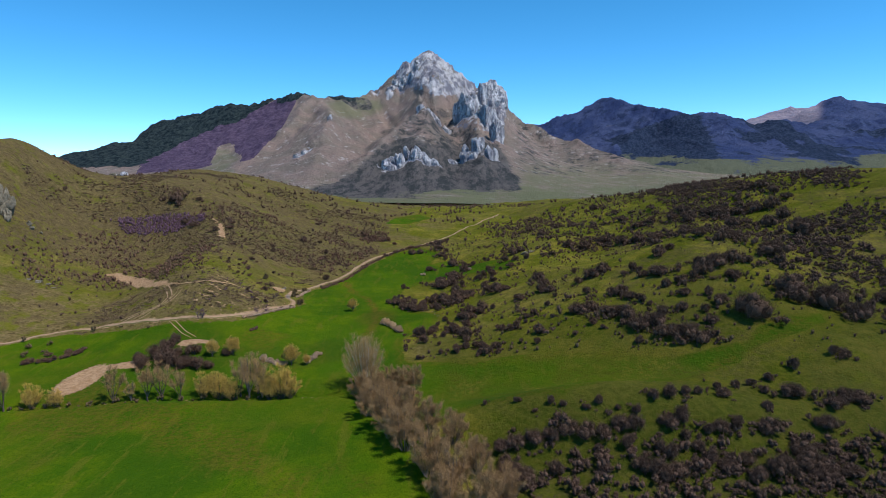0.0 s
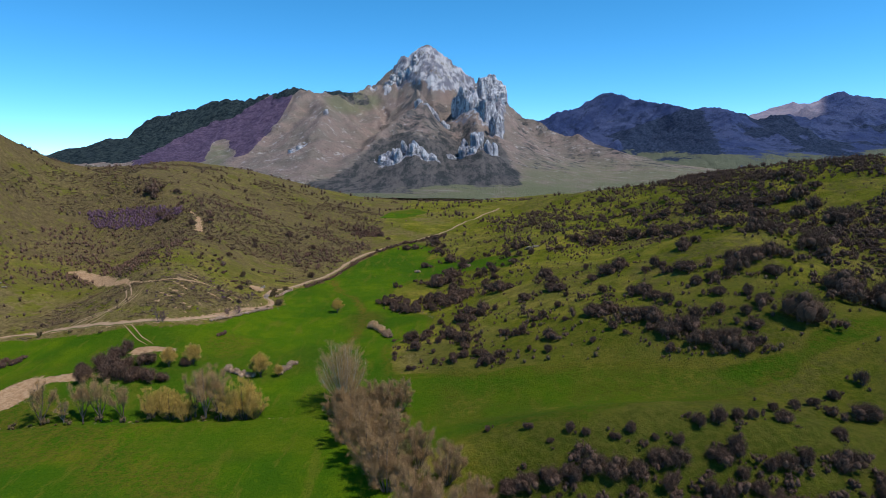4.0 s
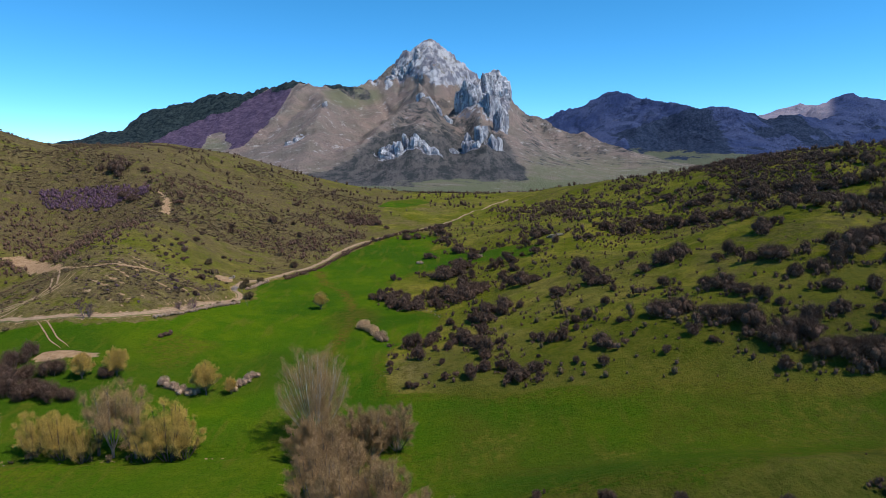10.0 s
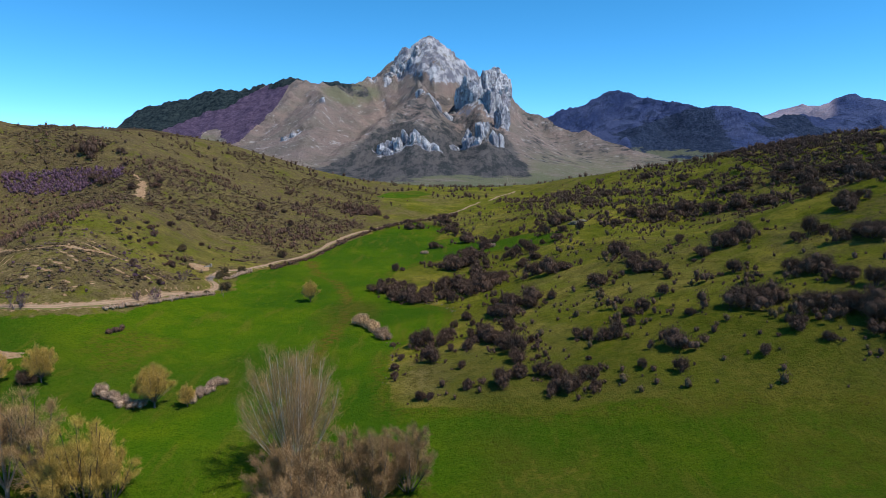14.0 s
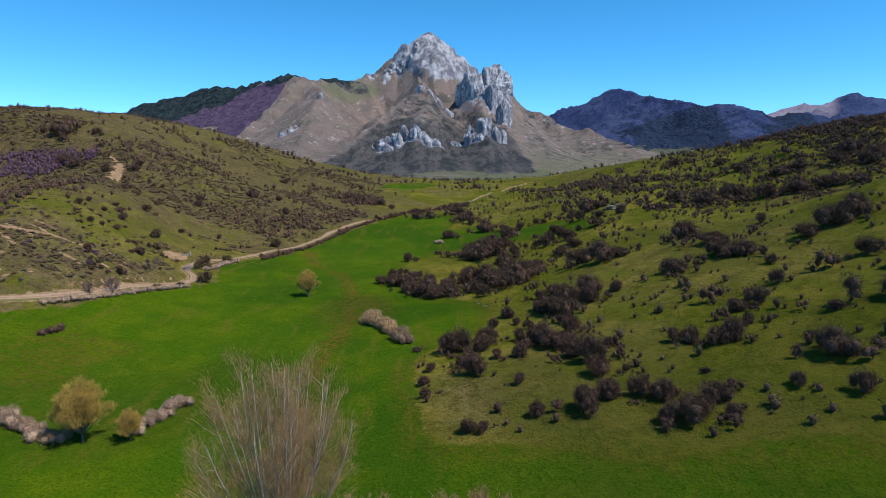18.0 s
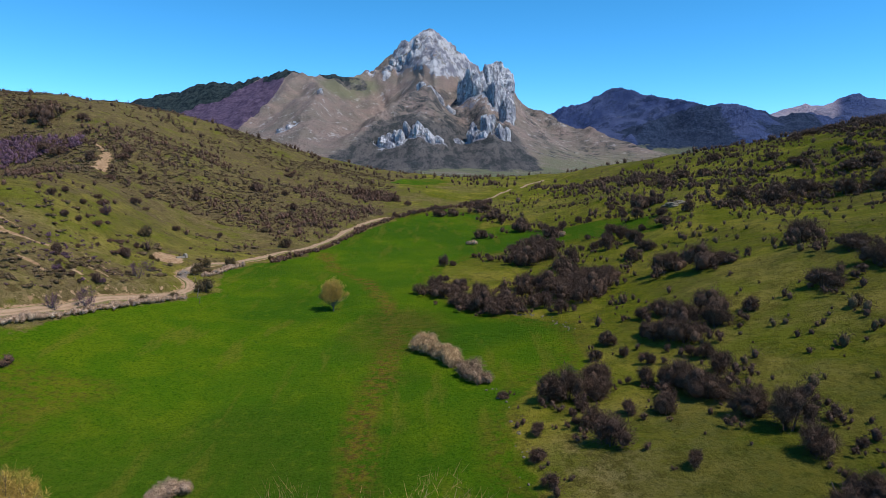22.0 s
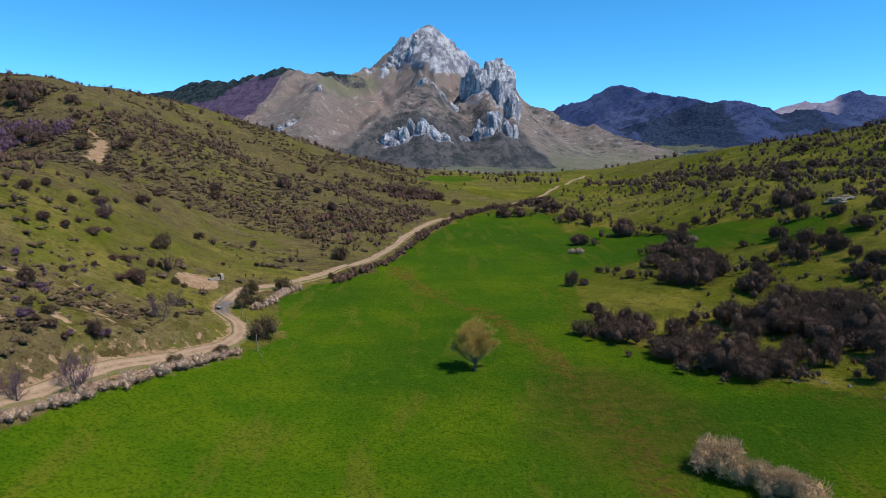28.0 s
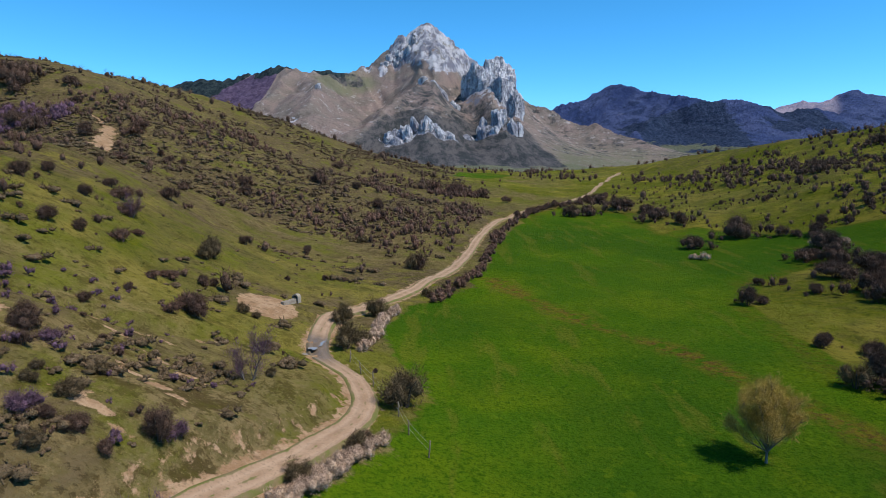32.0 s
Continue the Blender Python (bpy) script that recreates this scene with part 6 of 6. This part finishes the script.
def build_tussocks():
    """Grass tussocks that roughen the pasture."""
    g = np.random.default_rng(401)
    def density(x, y):
        return 0.35 + 0.65 * smooth(-0.2, 0.4, fbm(x, y, 11, 403, 3))
    for name, mat_, box, count, size in (("bank_tussocks", TUSSOCK, (-112, -62, 214, 300), 2600, (0.14, 0.42)), ("slope_tussocks", TUSSOCK, (-12, 60, 150, 260), 2600, (0.16, 0.45)), ("hill_tussocks", TUSSOCK, (-140, -45, 258, 360), 2600, (0.2, 0.6))):
        spots = scattered(g, count, box, density, size)
        blades = [shrub_cloud(np.random.default_rng(410 + k), 12, 0.7, 0.22, 8) for k in range(3)]
        joined(name, "olive grass tussocks on the rough pasture", "grass", mat_, thirds(blades, spots))


TUSSOCK = twig_material("tussock_grass", (0.125, 0.130, 0.028), (0.175, 0.150, 0.050), (0.080, 0.095, 0.020))
build_tussocks()

# ---- stones ----
def stone_mesh(seed, rough=0.28, cuts=2):
    bm = bmesh.new()
    bmesh.ops.create_icosphere(bm, subdivisions=cuts, radius=1.0)
    for v in bm.verts:
        p = v.co.copy()
        v.co *= 1 + rough * noise.noise(p * 1.1 + Vector((seed * 3.7, 0, 0))) + 0.5 * rough * noise.noise(p * 2.7 + Vector((0, seed * 2.1, 0)))
        v.co.z *= 0.8
    me = bpy.data.meshes.new("stone")
    bm.to_mesh(me)
    bm.free()
    me.materials.append(STONE)
    return me


PEBBLES = [stone_mesh(k, 0.45, 1) for k in range(5)]


def rubble_wall(label, line, count, seed):
    g = np.random.default_rng(seed)
    top = tagged(new("rubble_bank"), label, "stone wall")
    pts = curve(line, 0.2)
    for k in range(count):
        x, y = pts[int(g.integers(0, len(pts)))][:2]
        x, y = x + g.normal() * 0.4, y + g.normal() * 0.4
        s = g.uniform(0.08, 0.22)
        ob = new("stone", PEBBLES[k % 5])
        ob.parent = top
        ob.matrix_basis = pose(x, y, height_at(x, y) + 0.05 * s, g.uniform(-25, 25), g.uniform(-25, 25), g.uniform(0, 360)) @ Matrix.Diagonal((s, s * g.uniform(0.7, 1.2), s * 0.8, 1))
    return top


rubble_wall("tumbled grey stone bank trailing from the hedge", [(-13.4, 214.5), (-11.8, 208), (-11.6, 198), (-11.9, 190)], 20, 501)
rubble_wall("low tumbled stone bank under the thorn bushes", [(-6.4, 241.6), (-3.5, 239.4), (-1.4, 234.5), (0.2, 230)], 40, 502)
rubble_wall("pale stones along the ditch under the trees", [(-112, 154.5), (-90, 157.6), (-60, 159.6), (-44, 160.8)], 20, 504)


def crag(label, spots, seed):
    g = np.random.default_rng(seed)
    top = tagged(new("limestone_crag"), label, "rock")
    for k, (x, y, w, h) in enumerate(spots):
        ob = new("boulder", stone_mesh(seed + k, 0.55, 4))
        ob.parent = top
        ob.matrix_basis = pose(x, y, height_at(x, y) + 0.3 * h, g.uniform(-12, 12), g.uniform(-12, 12), g.uniform(0, 360)) @ Matrix.Diagonal((w, w * 0.8, h, 1))


crag("pale limestone crag on the grassy hillside", [(-202.5, 291, 4.0, 9.0), (-206, 289, 4.5, 12.0), (-200.5, 288, 2.4, 4.5), (-204, 284, 3.0, 5.0)], 511)
crag("few pale boulders below the crag", [(-196.5, 297, 1.3, 1.6), (-194.8, 296, 1.0, 1.2), (-192.5, 299, 0.8, 0.9)], 521)
crag("small rocks on the hill's crest", [(-246, 470, 2.4, 3.0), (-242, 471, 1.6, 2.2), (-250, 472, 2.0, 2.0)], 531)
crag("grey stones in the dry grass", [(-168.5, 257.5, 1.5, 0.7), (-165, 258.5, 1.2, 0.6), (-171.5, 256.5, 1.2, 0.5), (-162, 257, 0.9, 0.4)], 541)
crag("low pale rock on the pasture terrace", [(43, 312, 2.0, 1.0), (46, 313, 1.6, 0.8)], 551)


# ---- the spring, the ford and the fence ----
def box(bm, x0, x1, y0, y1, z0, z1):
    m = bmesh.ops.create_cube(bm, size=1.0)
    bmesh.ops.scale(bm, vec=(x1 - x0, y1 - y0, z1 - z0), verts=m["verts"])
    bmesh.ops.translate(bm, vec=((x0 + x1) / 2, (y0 + y1) / 2, (z0 + z1) / 2), verts=m["verts"])


def from_bmesh(name, bm, material, parent, bevel=0.02):
    if bevel:
        bmesh.ops.bevel(bm, geom=bm.edges[:], offset=bevel, segments=2, affect="EDGES")
    me = bpy.data.meshes.new(name)
    bm.to_mesh(me)
    bm.free()
    me.materials.append(material)
    ob = new(name, me)
    ob.parent = parent
    return ob


def water_trough():
    top = tagged(new("water_trough"), "long concrete livestock trough with an arched stone spring head", "trough")
    bm = bmesh.new()
    for a in ((-0.32, -0.22, -1.7, 1.4), (0.22, 0.32, -1.7, 1.4), (-0.21, 0.21, -1.7, -1.6), (-0.21, 0.21, 1.3, 1.4)):
        box(bm, *a, -0.3, 0.48)
    from_bmesh("basin", bm, CONCRETE, top)
    bm = bmesh.new()
    box(bm, -0.215, 0.215, -1.59, 1.29, -0.25, 0.34)
    from_bmesh("water", bm, WATER, top, 0)
    bm = bmesh.new()
    ring, k = [], 10
    outer = [(0.62 * math.cos(math.pi * i / k), 0.55 + 0.62 * math.sin(math.pi * i / k)) for i in range(k + 1)]
    inner = [(0.40 * math.cos(math.pi * i / k), 0.55 + 0.40 * math.sin(math.pi * i / k)) for i in range(k + 1)]
    outer, inner = [(0.62, -0.3)] + outer + [(-0.62, -0.3)], [(0.40, -0.3)] + inner + [(-0.40, -0.3)]
    for y in (1.45, 2.25):
        ring.append(([bm.verts.new((x, y, z)) for x, z in outer], [bm.verts.new((x, y, z)) for x, z in inner]))
    (o1, i1), (o2, i2) = ring
    for k in range(len(o1) - 1):
        for q in ((o1[k], o1[k + 1], i1[k + 1], i1[k]), (o2[k], i2[k], i2[k + 1], o2[k + 1]), (o1[k], o2[k], o2[k + 1], o1[k + 1]), (i1[k], i1[k + 1], i2[k + 1], i2[k])):
            bm.faces.new(q)
    from_bmesh("spring_arch", bm, CONCRETE, top, 0)
    # added near-black panel: the shade inside the arch as a colour
    bm = bmesh.new()
    box(bm, -0.41, 0.41, 2.1, 2.22, -0.3, 0.9)
    from_bmesh("back_wall", bm, DARK, top, 0)
    top.matrix_basis = pose(-69.2, 271.2, height_at(-69.4, 270.8) + 0.02, 0, 0, -28) @ Matrix.Diagonal((0.6, 0.6, 0.6, 1))


water_trough()


def puddles():
    g = np.random.default_rng(601)
    for x, y, w, d, a in ((-65.2, 260.9, 0.3, 0.9, 12), (-64.6, 261.6, 0.18, 0.8, -5), (-65.7, 260.0, 0.2, 0.6, 25)):
        k = 28
        r = [1 + 0.25 * math.sin(3 * t + x) + 0.18 * math.sin(5 * t + y) for t in np.linspace(0, 2 * math.pi, k, endpoint=False)]
        v = [(0, 0, 0)] + [(w * q * math.cos(t), d * q * math.sin(t), 0) for q, t in zip(r, np.linspace(0, 2 * math.pi, k, endpoint=False))]
        ob = mesh_object("puddle", v, [(0, 1 + i, 1 + (i + 1) % k) for i in range(k)], WATER)
        ob.matrix_basis = pose(x, y, height_at(x, y) + 0.13, 0, 0, a)
        tagged(ob, "shallow puddle reflecting the sky in the muddy ford", "puddle", "puddles in the ford", kind="structure")


puddles()


def fence():
    top = tagged(new("wire_fence"), "short wooden post and wire fence between track and meadow", "fence")
    line = [(-56.0, 245.6), (-57.2, 248.0), (-57.9, 250.4), (-58.9, 252.8), (-59.9, 255.2), (-61.0, 257.3), (-62.0, 259.0)]
    heads = []
    for k, (x, y) in enumerate(line):
        z = height_at(x, y)
        h = 1.05 + 0.12 * math.sin(5 * k)
        ob = part("post", *tubes([[((0, 0, -0.2), 0.05), ((0.01, 0, 0.5), 0.045), ((0.03 * math.sin(k), 0.02, h), 0.04), ((0.03 * math.sin(k), 0.02, h + 0.01), 0.005)]], 6), POSTWOOD, top)
        ob.matrix_basis = pose(x, y, z, 3 * math.sin(3 * k), 4 * math.cos(2 * k), 0)
        heads.append(Vector((x, y, z)))
    for f in (0.45, 0.85):
        for a, b in zip(heads, heads[1:]):
            part("wire", *tubes([[(a + Vector((0, 0, f)), 0.006), ((a + b) / 2 + Vector((0, 0, f - 0.05)), 0.006), (b + Vector((0, 0, f)), 0.006)]], 3), WIRE, top)


fence()
